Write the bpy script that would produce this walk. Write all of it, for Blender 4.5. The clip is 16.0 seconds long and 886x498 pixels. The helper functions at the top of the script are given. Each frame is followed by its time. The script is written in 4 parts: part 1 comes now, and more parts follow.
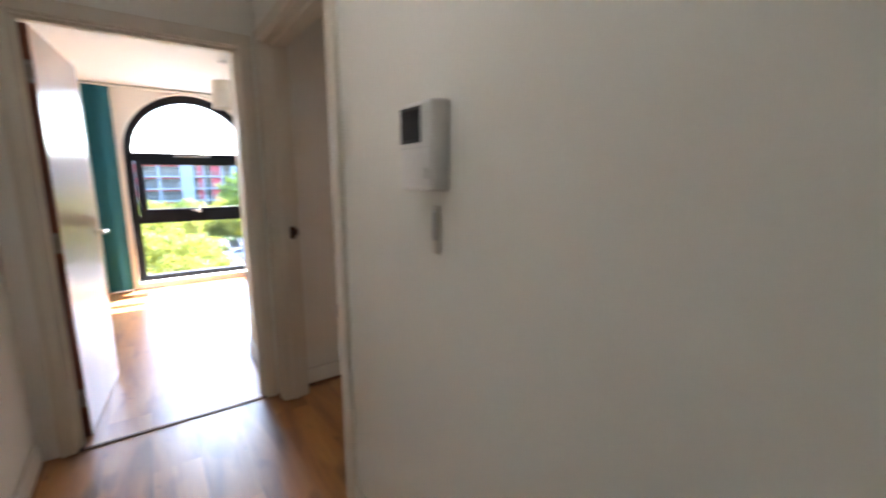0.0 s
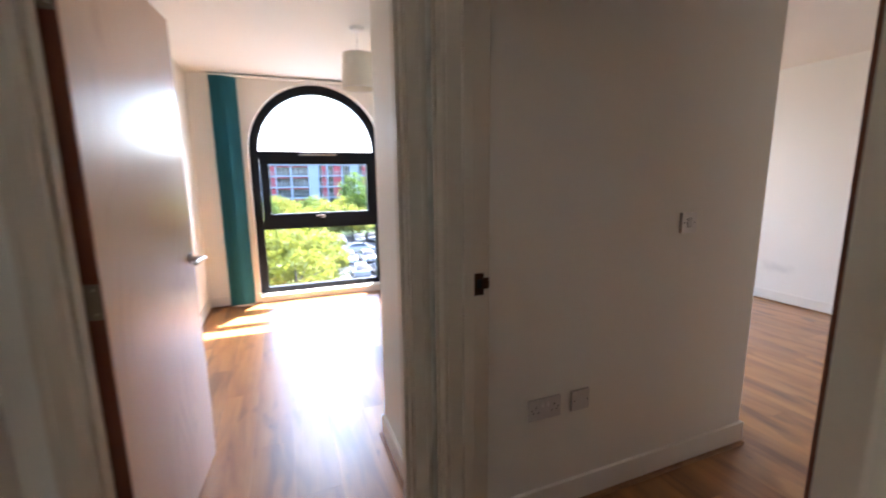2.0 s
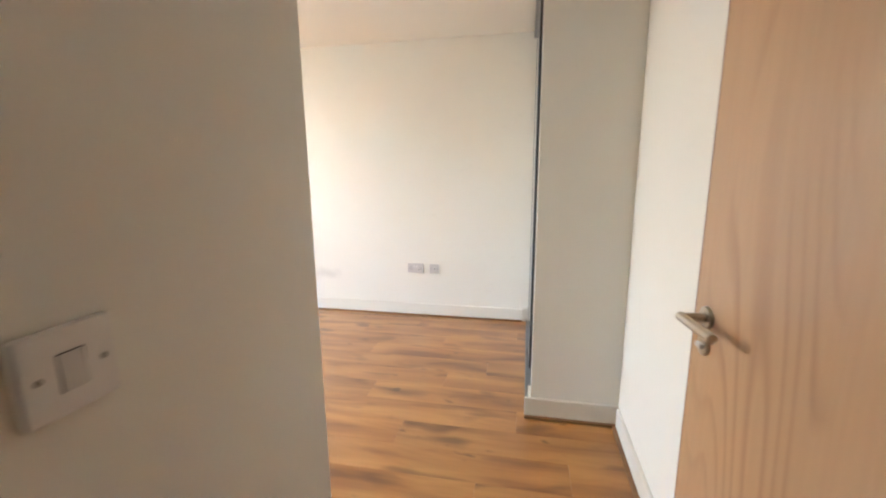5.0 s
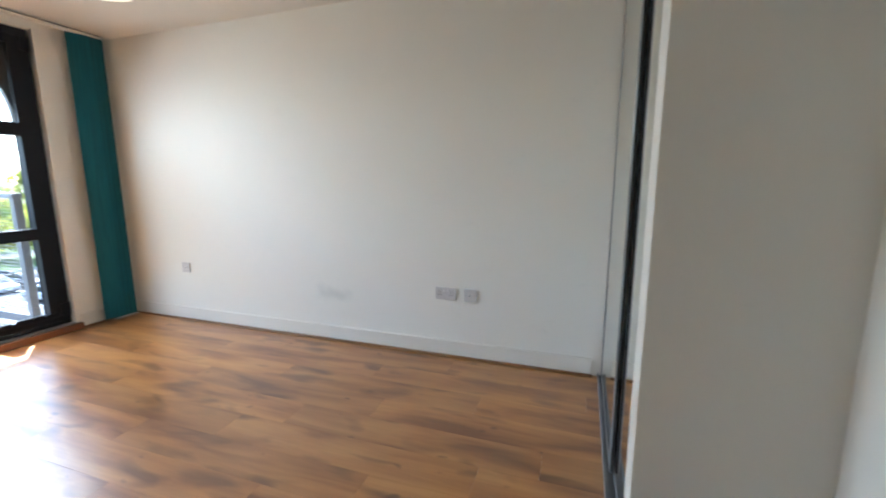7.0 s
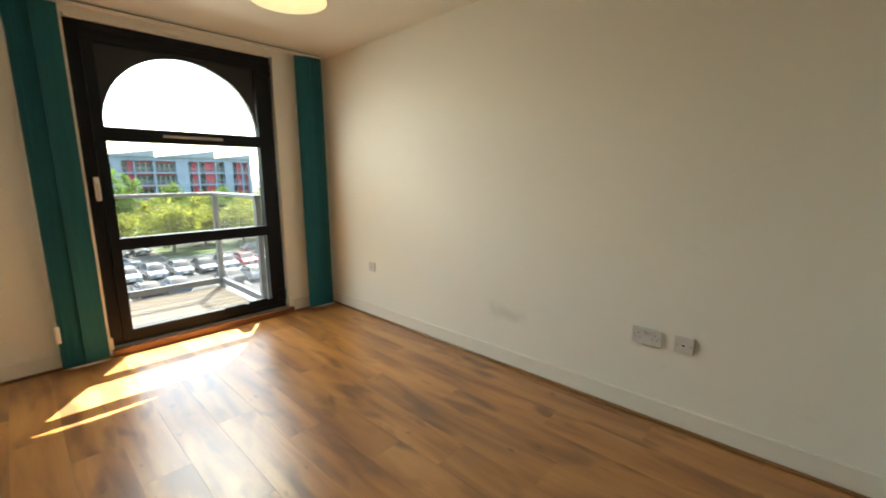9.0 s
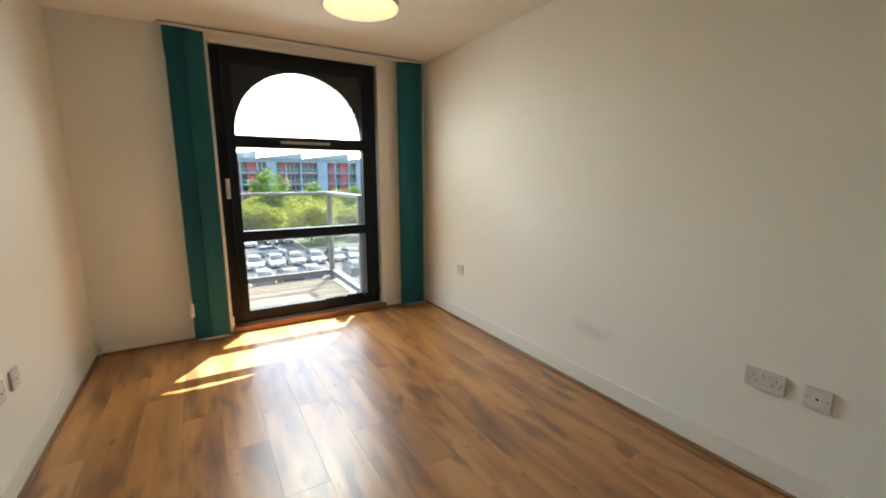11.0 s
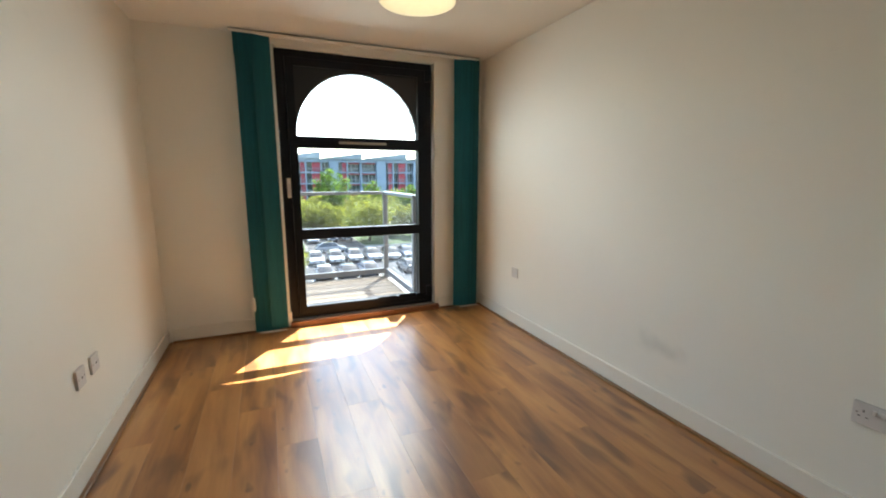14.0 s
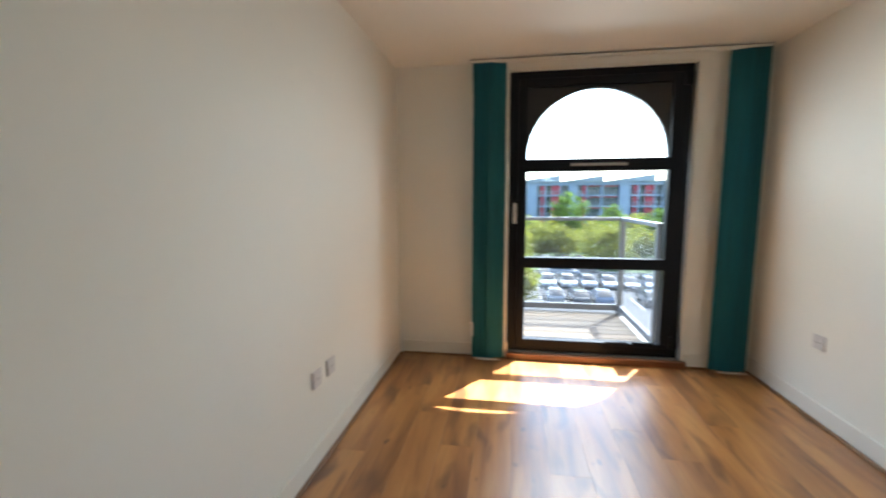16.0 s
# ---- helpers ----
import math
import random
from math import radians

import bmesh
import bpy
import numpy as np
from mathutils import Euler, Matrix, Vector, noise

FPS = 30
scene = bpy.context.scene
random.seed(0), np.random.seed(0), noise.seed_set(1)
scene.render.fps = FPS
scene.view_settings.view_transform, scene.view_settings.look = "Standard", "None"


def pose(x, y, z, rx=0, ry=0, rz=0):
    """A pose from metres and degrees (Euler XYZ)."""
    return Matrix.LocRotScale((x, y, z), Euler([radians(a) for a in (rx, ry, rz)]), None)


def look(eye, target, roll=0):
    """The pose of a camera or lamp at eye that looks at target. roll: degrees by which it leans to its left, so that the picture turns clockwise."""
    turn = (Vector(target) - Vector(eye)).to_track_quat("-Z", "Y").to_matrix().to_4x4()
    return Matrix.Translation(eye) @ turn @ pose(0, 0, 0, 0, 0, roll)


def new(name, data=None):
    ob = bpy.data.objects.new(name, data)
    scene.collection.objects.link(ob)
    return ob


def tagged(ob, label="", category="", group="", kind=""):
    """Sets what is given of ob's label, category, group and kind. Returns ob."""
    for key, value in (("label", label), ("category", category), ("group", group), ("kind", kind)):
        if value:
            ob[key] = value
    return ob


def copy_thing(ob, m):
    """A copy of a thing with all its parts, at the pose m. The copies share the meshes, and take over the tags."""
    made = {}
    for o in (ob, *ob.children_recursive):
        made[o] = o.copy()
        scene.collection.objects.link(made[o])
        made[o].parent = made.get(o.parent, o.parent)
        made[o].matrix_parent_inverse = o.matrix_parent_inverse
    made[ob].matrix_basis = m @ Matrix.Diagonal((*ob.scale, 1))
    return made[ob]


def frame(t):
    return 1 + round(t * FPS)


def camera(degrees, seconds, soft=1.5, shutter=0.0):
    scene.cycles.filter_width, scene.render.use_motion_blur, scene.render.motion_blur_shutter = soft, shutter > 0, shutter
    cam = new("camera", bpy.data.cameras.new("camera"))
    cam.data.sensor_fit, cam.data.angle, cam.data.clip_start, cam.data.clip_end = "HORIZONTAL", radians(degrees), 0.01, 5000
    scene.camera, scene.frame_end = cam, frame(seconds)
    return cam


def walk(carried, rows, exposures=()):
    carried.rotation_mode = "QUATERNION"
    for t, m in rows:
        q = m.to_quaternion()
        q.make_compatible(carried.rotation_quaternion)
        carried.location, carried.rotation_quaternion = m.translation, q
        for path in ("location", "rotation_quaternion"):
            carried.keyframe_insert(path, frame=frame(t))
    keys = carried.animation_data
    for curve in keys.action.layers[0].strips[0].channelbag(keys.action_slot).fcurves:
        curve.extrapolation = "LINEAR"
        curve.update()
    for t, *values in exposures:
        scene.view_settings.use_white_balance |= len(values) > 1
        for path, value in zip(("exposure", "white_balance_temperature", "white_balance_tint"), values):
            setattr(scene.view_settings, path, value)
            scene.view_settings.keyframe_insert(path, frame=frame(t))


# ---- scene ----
cam = camera(94.3, 16.0, soft=2.0, shutter=0.4)
PATH = [
    (0, (0.3, 0.248, 1.317), (1.453, 1.848, 0.986), -0.3),
    (0.5, (0.289, 0.602, 1.312), (0.954, 2.46, 0.984), -0.5),
    (1, (0.306, 0.962, 1.325), (0.731, 2.889, 0.999), -0.4),
    (1.5, (0.331, 1.312, 1.345), (0.803, 3.227, 1.016), -0.6),
    (2, (0.424, 1.568, 1.344), (1.143, 3.404, 1.007), -0.7),
    (2.5, (0.542, 1.835, 1.348), (1.613, 3.49, 1.007), -0.6),
    (3, (0.684, 2.04, 1.351), (2.103, 3.406, 1.003), -0.7),
    (3.5, (0.845, 2.147, 1.334), (2.528, 3.166, 0.975), -0.3),
    (4, (1.136, 2.227, 1.324), (2.972, 2.931, 0.957), -0.4),
    (4.5, (1.429, 2.299, 1.321), (3.338, 2.761, 0.947), -0.5),
    (4.7, (1.544, 2.328, 1.338), (3.468, 2.721, 0.961), -0.5),
    (6.8, (2.629, 2.461, 1.237), (4.52, 3.018, 0.898), -0.1),
    (7, (2.677, 2.478, 1.226), (4.543, 3.115, 0.894), -0.1),
    (7.5, (2.861, 2.515, 1.251), (4.633, 3.375, 0.907), -0.2),
    (8, (2.959, 2.562, 1.274), (4.615, 3.627, 0.924), -0.3),
    (8.5, (3.025, 2.652, 1.281), (4.564, 3.88, 0.931), -0.2),
    (9, (3.045, 2.705, 1.292), (4.472, 4.063, 0.945), -0.3),
    (9.5, (3.118, 2.697, 1.295), (4.433, 4.163, 0.949), -0.3),
    (12, (3.305, 2.614, 1.313), (4.165, 4.387, 0.97), -0.0),
    (12.5, (3.308, 2.612, 1.312), (4.134, 4.401, 0.969), -0.0),
    (13, (3.299, 2.613, 1.32), (4.109, 4.409, 0.977), 0.0),
    (13.5, (3.306, 2.633, 1.324), (4.098, 4.436, 0.979), 0.0),
    (14, (3.321, 2.716, 1.309), (4.086, 4.532, 0.964), 0.0),
    (14.5, (3.335, 2.851, 1.327), (4.033, 4.693, 0.982), 0.2),
    (15, (3.371, 3.013, 1.322), (3.935, 4.903, 0.989), 0.1),
    (15.5, (3.393, 3.121, 1.33), (3.629, 5.086, 1.04), -0.1),
    (16, (3.448, 3.036, 1.326), (3.128, 4.996, 1.091), -0.2),
]
walk(cam, [(t, look(eye, target, roll)) for t, eye, target, roll in PATH],
     [(0, 5.6, 6150, 14), (0.5, 5.5, 6050, 15), (1, 5.4, 5950, 15), (1.5, 5.3, 6000, 15), (2, 5.15, 6050, 16), (2.5, 4.95, 6500, 17), (3, 5.3, 10500, 18), (3.5, 5.98, 14500, 9),
      (4, 6.08, 7400, 9), (4.5, 6.03, 6700, 9), (5.5, 5.5, 6100, 5), (7, 4.85, 5650, 3), (7.5, 4.74, 5900, 1), (8, 4.63, 7200, -2), (8.5, 4.43, 7800, -3), (9.5, 4.32, 7600, -1), (12, 4.32, 6750, 0),
      (14.5, 4.23, 6500, 1), (15.5, 4.25, 6200, 2), (16, 4.25, 6100, 2)])

# ---- daylight ----
SUN_FROM = Vector((0.68, 1.0, 1.77)).normalized()
world = bpy.data.worlds.new("world")
scene.world = world
world.use_nodes = True
sky = world.node_tree.nodes.new("ShaderNodeTexSky")
sky.sky_type, sky.sun_disc = "NISHITA", False
sky.sun_elevation = math.asin(SUN_FROM.z)
sky.sun_rotation = math.atan2(SUN_FROM.x, SUN_FROM.y)
sky.dust_density = 2.0
world.node_tree.links.new(sky.outputs[0], world.node_tree.nodes["Background"].inputs[0])
world.node_tree.nodes["Background"].inputs[1].default_value = 0.15
sun_data = bpy.data.lights.new("sun", "SUN")
sun_data.energy, sun_data.angle, sun_data.color = 2.1, radians(0.55), (1.0, 0.97, 0.93)
sun = new("sun", sun_data)
sun.matrix_world = look(SUN_FROM * 60, (0, 0, 0))
# the open sky's light, in the arched heads of the window and of the balcony door
for name, at, wide, high, watts, dip, tint in (("sky_bedroom", (4.105, 6.775, 1.95), 1.04, 0.52, 2.6, 1.8, (0.90, 0.955, 1.0)), ("sky_living", (0.865, 6.84, 2.0), 1.22, 0.60, 1.40, 1.3, (0.74, 0.87, 1.0))):
    glow = bpy.data.lights.new(name, "AREA")
    glow.shape, glow.size, glow.size_y, glow.energy, glow.color = "RECTANGLE", wide, high, watts, tint
    new(name, glow).matrix_world = look(at, (at[0], at[1] - 1, at[2] - dip))


# ---- materials ----
def shader(name, color=(0.8, 0.8, 0.8), rough=0.5, metal=0.0, spec=0.5):
    m = bpy.data.materials.new(name)
    m.use_nodes = True
    b = m.node_tree.nodes["Principled BSDF"]
    b.inputs["Base Color"].default_value = (*color, 1)
    b.inputs["Roughness"].default_value = rough
    b.inputs["Metallic"].default_value = metal
    b.inputs["Specular IOR Level"].default_value = spec
    return m, m.node_tree.nodes, m.node_tree.links, b


def noise_tex(n, l, coord, scale, detail=4.0, rough=0.55, stretch=(1, 1, 1)):
    mp = n.new("ShaderNodeMapping")
    mp.inputs["Scale"].default_value = stretch
    l.new(coord, mp.inputs["Vector"])
    t = n.new("ShaderNodeTexNoise")
    t.inputs["Scale"].default_value, t.inputs["Detail"].default_value, t.inputs["Roughness"].default_value = scale, detail, rough
    l.new(mp.outputs[0], t.inputs["Vector"])
    return t


def ramp(n, l, fac, stops):
    r = n.new("ShaderNodeValToRGB")
    while len(r.color_ramp.elements) < len(stops):
        r.color_ramp.elements.new(0.5)
    for e, (p, c) in zip(r.color_ramp.elements, stops):
        e.position, e.color = p, (*c, 1)
    l.new(fac, r.inputs[0])
    return r


def mixed(n, l, fac, a, b, mode="MIX"):
    x = n.new("ShaderNodeMix")
    x.data_type, x.blend_type = "RGBA", mode
    for sock, v in ((x.inputs[0], fac), (x.inputs[6], a), (x.inputs[7], b)):
        if isinstance(v, (int, float)):
            sock.default_value = v
        elif isinstance(v, tuple):
            sock.default_value = (*v, 1)
        else:
            l.new(v, sock)
    return x.outputs[2]


def bumped(n, l, b, height, strength, distance):
    u = n.new("ShaderNodeBump")
    u.inputs["Strength"].default_value, u.inputs["Distance"].default_value = strength, distance
    l.new(height, u.inputs["Height"])
    l.new(u.outputs[0], b.inputs["Normal"])


def painted(name, color, rough=0.6, vary=0.05, grain=180.0, bump=0.12, scuffs=0.0):
    """Rolled or brushed paint: faint patches, fine roller texture, a few scuffs."""
    m, n, l, b = shader(name, color, rough)
    co = n.new("ShaderNodeTexCoord").outputs["Object"]
    big = noise_tex(n, l, co, 1.3, 5)
    dark = tuple(c * (1 - vary) for c in color)
    col = mixed(n, l, big.outputs["Fac"], dark, tuple(min(1, c * (1 + vary)) for c in color))
    if scuffs:
        s = noise_tex(n, l, co, 5.0, 8, 0.7, (1, 1, 2.5))
        sr = ramp(n, l, s.outputs["Fac"], [(0.62, (0, 0, 0)), (0.72, (scuffs, scuffs, scuffs))])
        col = mixed(n, l, sr.outputs[0], col, tuple(c * 0.72 for c in color))
    l.new(col, b.inputs["Base Color"])
    fine = noise_tex(n, l, co, grain, 3)
    bumped(n, l, b, fine.outputs["Fac"], bump, 0.002)
    return m


def stained_wall(name, color):
    """The cream wall with one long grey smudge above the baseboard."""
    m = painted(name, color, 0.62, 0.03, scuffs=0.12)
    n, l = m.node_tree.nodes, m.node_tree.links
    b = n["Principled BSDF"]
    old = b.inputs["Base Color"].links[0].from_socket
    geo = n.new("ShaderNodeTexCoord").outputs["Object"]
    mp = n.new("ShaderNodeMapping")
    mp.inputs["Location"].default_value = (-5.29, -4.22, -0.36)
    l.new(geo, mp.inputs["Vector"])
    sc = n.new("ShaderNodeMapping")
    sc.inputs["Scale"].default_value = (1, 2.2, 5.5)
    l.new(mp.outputs[0], sc.inputs["Vector"])
    wob = noise_tex(n, l, geo, 5, 2)
    ln = n.new("ShaderNodeVectorMath")
    ln.operation = "LENGTH"
    l.new(sc.outputs[0], ln.inputs[0])
    add = n.new("ShaderNodeMath")
    add.operation = "ADD"
    l.new(ln.outputs["Value"], add.inputs[0])
    l.new(wob.outputs["Fac"], add.inputs[1])
    r = ramp(n, l, add.outputs[0], [(0.40, (0.30, 0.30, 0.30)), (1.30, (0, 0, 0))])
    r.color_ramp.interpolation = "EASE"
    l.new(mixed(n, l, r.outputs[0], old, (0.30, 0.30, 0.28)), b.inputs["Base Color"])
    return m


def wood(name, tones, rough, along="Y", scale=1.0, knots=0.6, coat=0.0, per_piece=True):
    """Grained timber: long streaks, cathedral figure and a few dark knots, differing from piece to piece."""
    m, n, l, b = shader(name, tones[1], rough)
    co = n.new("ShaderNodeTexCoord").outputs["Object"]
    if per_piece:
        rnd = n.new("ShaderNodeObjectInfo").outputs["Random"]
        sh = n.new("ShaderNodeVectorMath")
        sh.operation = "MULTIPLY_ADD"
        l.new(rnd, sh.inputs[0])
        sh.inputs[1].default_value = (37.0, 53.0, 29.0)
        l.new(co, sh.inputs[2])
        co = sh.outputs[0]
    long = {"X": (0.09, 1, 1), "Y": (1, 0.09, 1), "Z": (1, 1, 0.07)}[along]
    figure = noise_tex(n, l, co, 9.0 * scale, 6, 0.6, long)
    figure.inputs["Distortion"].default_value = 0.6
    c1 = ramp(n, l, figure.outputs["Fac"], [(0.28, tones[0]), (0.5, tones[1]), (0.72, tones[2])])
    fine = noise_tex(n, l, co, 120.0 * scale, 3, 0.6, tuple(v if v == 1 else v * 0.4 for v in long))
    c2 = ramp(n, l, fine.outputs["Fac"], [(0.3, (0.78, 0.74, 0.7)), (0.6, (1, 1, 1))])
    col = mixed(n, l, 0.7, c1.outputs[0], c2.outputs[0], "MULTIPLY")
    if knots:
        kn = noise_tex(n, l, co, 11.0 * scale, 2, 0.45, tuple(v if v == 1 else v * 3.4 for v in long))
        kr = ramp(n, l, kn.outputs["Fac"], [(0.63, (0, 0, 0)), (0.76, (knots, knots, knots))])
        col = mixed(n, l, kr.outputs[0], col, tuple(c * 0.35 for c in tones[0]))
    if per_piece:
        pr = ramp(n, l, n["Object Info"].outputs["Random"], [(0, (0.80, 0.78, 0.75)), (0.5, (1, 1, 1)), (1, (1.0, 0.93, 0.86))])
        col = mixed(n, l, 1.0, col, pr.outputs[0], "MULTIPLY")
    l.new(col, b.inputs["Base Color"])
    if coat:
        b.inputs["Coat Weight"].default_value, b.inputs["Coat Roughness"].default_value = coat, 0.18
    bumped(n, l, b, fine.outputs["Fac"], 0.08, 0.001)
    return m


def laminate(name):
    """Honey oak laminate: golden boards with soft long darker zones and small brown knots."""
    m, n, l, b = shader(name, (0.46, 0.24, 0.085), 0.36, 0.0, 0.55)
    info = n.new("ShaderNodeObjectInfo").outputs["Random"]
    sh = n.new("ShaderNodeVectorMath")
    sh.operation = "MULTIPLY_ADD"
    l.new(info, sh.inputs[0])
    sh.inputs[1].default_value = (41.0, 67.0, 13.0)
    l.new(n.new("ShaderNodeTexCoord").outputs["Object"], sh.inputs[2])
    co = sh.outputs[0]
    zone = noise_tex(n, l, co, 7.5, 3, 0.5, (1, 0.15, 1))
    zone.inputs["Distortion"].default_value = 0.5
    c = ramp(n, l, zone.outputs["Fac"], [(0.34, (0.535, 0.262, 0.082)), (0.47, (0.45, 0.204, 0.057)), (0.57, (0.36, 0.150, 0.039)), (0.69, (0.21, 0.076, 0.018))]).outputs[0]
    grain = noise_tex(n, l, co, 70.0, 4, 0.6, (1, 0.05, 1))
    g = ramp(n, l, grain.outputs["Fac"], [(0.3, (0.80, 0.76, 0.72)), (0.65, (1, 1, 1))])
    c = mixed(n, l, 0.6, c, g.outputs[0], "MULTIPLY")
    halo = noise_tex(n, l, co, 9.5, 1.5, 0.45, (1, 0.30, 1))
    halo.inputs["Distortion"].default_value = 0.4
    hr = ramp(n, l, halo.outputs["Fac"], [(0.57, (0, 0, 0)), (0.75, (0.78, 0.78, 0.78))])
    c = mixed(n, l, hr.outputs[0], c, (0.125, 0.044, 0.011))
    kn = noise_tex(n, l, co, 17.0, 1.0, 0.4, (1, 0.5, 1))
    kr = ramp(n, l, kn.outputs["Fac"], [(0.72, (0, 0, 0)), (0.82, (0.7, 0.7, 0.7))])
    c = mixed(n, l, kr.outputs[0], c, (0.055, 0.018, 0.005))
    pr = ramp(n, l, info, [(0, (0.80, 0.77, 0.72)), (0.35, (1, 0.98, 0.95)), (0.7, (1.10, 1.08, 1.03)), (1, (0.90, 0.87, 0.82))])
    l.new(mixed(n, l, 1.0, c, pr.outputs[0], "MULTIPLY"), b.inputs["Base Color"])
    haze = noise_tex(n, l, co, 2.2, 4)
    rr = ramp(n, l, haze.outputs["Fac"], [(0.3, (0.30, 0.30, 0.30)), (0.7, (0.40, 0.40, 0.40))])
    l.new(rr.outputs[0], b.inputs["Roughness"])
    b.inputs["Coat Weight"].default_value, b.inputs["Coat Roughness"].default_value = 0.66, 0.29
    bumped(n, l, b, grain.outputs["Fac"], 0.012, 0.001)
    return m


def ash(name):
    """Pale ash veneer: smooth, with sparse cathedral figure drawn by contour lines."""
    m, n, l, b = shader(name, (0.52, 0.31, 0.165), 0.30)
    co = n.new("ShaderNodeTexCoord").outputs["Object"]
    wide = noise_tex(n, l, co, 2.2, 2, 0.4, (1, 1, 0.30))
    c = ramp(n, l, wide.outputs["Fac"], [(0.35, (0.50, 0.300, 0.162)), (0.65, (0.575, 0.352, 0.196))]).outputs[0]
    shape = noise_tex(n, l, co, 2.6, 2, 0.5, (1, 1, 0.16))
    k = n.new("ShaderNodeMath")
    k.operation = "MULTIPLY"
    k.inputs[1].default_value = 22.0
    l.new(shape.outputs["Fac"], k.inputs[0])
    f = n.new("ShaderNodeMath")
    f.operation = "FRACT"
    l.new(k.outputs[0], f.inputs[0])
    lines = ramp(n, l, f.outputs[0], [(0.0, (0.46, 0.46, 0.46)), (0.14, (0, 0, 0)), (0.66, (0, 0, 0)), (1.0, (0.46, 0.46, 0.46))])
    where = noise_tex(n, l, co, 3.1, 2, 0.5, (1, 1, 0.22))
    wr = ramp(n, l, where.outputs["Fac"], [(0.52, (0, 0, 0)), (0.66, (1, 1, 1))])
    c = mixed(n, l, mixed(n, l, 1.0, lines.outputs[0], wr.outputs[0], "MULTIPLY"), c, (0.30, 0.15, 0.072))
    pores = noise_tex(n, l, co, 150.0, 3, 0.6, (1, 1, 0.03))
    pr = ramp(n, l, pores.outputs["Fac"], [(0.3, (0.93, 0.92, 0.90)), (0.6, (1, 1, 1))])
    l.new(mixed(n, l, 0.7, c, pr.outputs[0], "MULTIPLY"), b.inputs["Base Color"])
    b.inputs["Coat Weight"].default_value, b.inputs["Coat Roughness"].default_value = 0.45, 0.2
    bumped(n, l, b, pores.outputs["Fac"], 0.02, 0.001)
    return m


def metal(name, color, rough):
    m, n, l, b = shader(name, color, rough, 1.0)
    co = n.new("ShaderNodeTexCoord").outputs["Object"]
    g = noise_tex(n, l, co, 260, 2, 0.5, (1, 1, 0.05))
    r = ramp(n, l, g.outputs["Fac"], [(0.2, (rough * 0.8,) * 3), (0.8, (rough * 1.3,) * 3)])
    l.new(r.outputs[0], b.inputs["Roughness"])
    return m


def coated(name, color, rough=0.4):
    """Powder-coated or moulded surfaces: slight mottling and a fine orange-peel."""
    m, n, l, b = shader(name, color, rough)
    co = n.new("ShaderNodeTexCoord").outputs["Object"]
    g = noise_tex(n, l, co, 14, 5)
    l.new(mixed(n, l, g.outputs["Fac"], tuple(c * 0.9 for c in color), tuple(min(1, c * 1.1) for c in color)), b.inputs["Base Color"])
    f = noise_tex(n, l, co, 400, 2)
    bumped(n, l, b, f.outputs["Fac"], 0.08, 0.001)
    return m


def glazing(name, tint):
    m, n, l, b = shader(name, tint, 0.0)
    b.inputs["Transmission Weight"].default_value, b.inputs["IOR"].default_value = 1.0, 1.0
    out = n["Material Output"]
    tr = n.new("ShaderNodeBsdfTransparent")
    tr.inputs[0].default_value = (*tint, 1)
    gl = n.new("ShaderNodeBsdfGlossy")
    gl.inputs["Roughness"].default_value = 0.02
    fr = n.new("ShaderNodeFresnel")
    fr.inputs[0].default_value = 1.45
    mx = n.new("ShaderNodeMixShader")
    l.new(fr.outputs[0], mx.inputs[0])
    l.new(tr.outputs[0], mx.inputs[1])
    l.new(gl.outputs[0], mx.inputs[2])
    l.new(mx.outputs[0], out.inputs["Surface"])
    return m


def mottled(name, colors, scale, rough=0.9, bump=0.4, dist=0.02, island=False):
    """Ground covers, masonry and foliage: two scales of mottling."""
    m, n, l, b = shader(name, colors[0], rough)
    co = n.new("ShaderNodeTexCoord").outputs["Object"]
    a = noise_tex(n, l, co, scale, 8, 0.65)
    c = ramp(n, l, a.outputs["Fac"], [(0.3, colors[0]), (0.5, colors[1]), (0.72, colors[2])])
    col = c.outputs[0]
    wide = noise_tex(n, l, co, scale * 0.06, 3)
    w = ramp(n, l, wide.outputs["Fac"], [(0.3, (0.75, 0.75, 0.75)), (0.7, (1.1, 1.1, 1.1))])
    col = mixed(n, l, 0.8, col, w.outputs[0], "MULTIPLY")
    if island:
        isl = n.new("ShaderNodeNewGeometry").outputs["Random Per Island"]
        ir = ramp(n, l, isl, [(0, (0.78, 0.82, 0.7)), (1, (1.15, 1.1, 1.0))])
        col = mixed(n, l, 1.0, col, ir.outputs[0], "MULTIPLY")
    l.new(col, b.inputs["Base Color"])
    bumped(n, l, b, a.outputs["Fac"], bump, dist)
    if island:
        thin = n.new("ShaderNodeBsdfTranslucent")
        l.new(mixed(n, l, 1.0, col, (1.7, 1.6, 0.9), "MULTIPLY"), thin.inputs[0])
        mx = n.new("ShaderNodeMixShader")
        mx.inputs[0].default_value = 0.55
        l.new(b.outputs[0], mx.inputs[1])
        l.new(thin.outputs[0], mx.inputs[2])
        l.new(mx.outputs[0], n["Material Output"].inputs["Surface"])
    return m


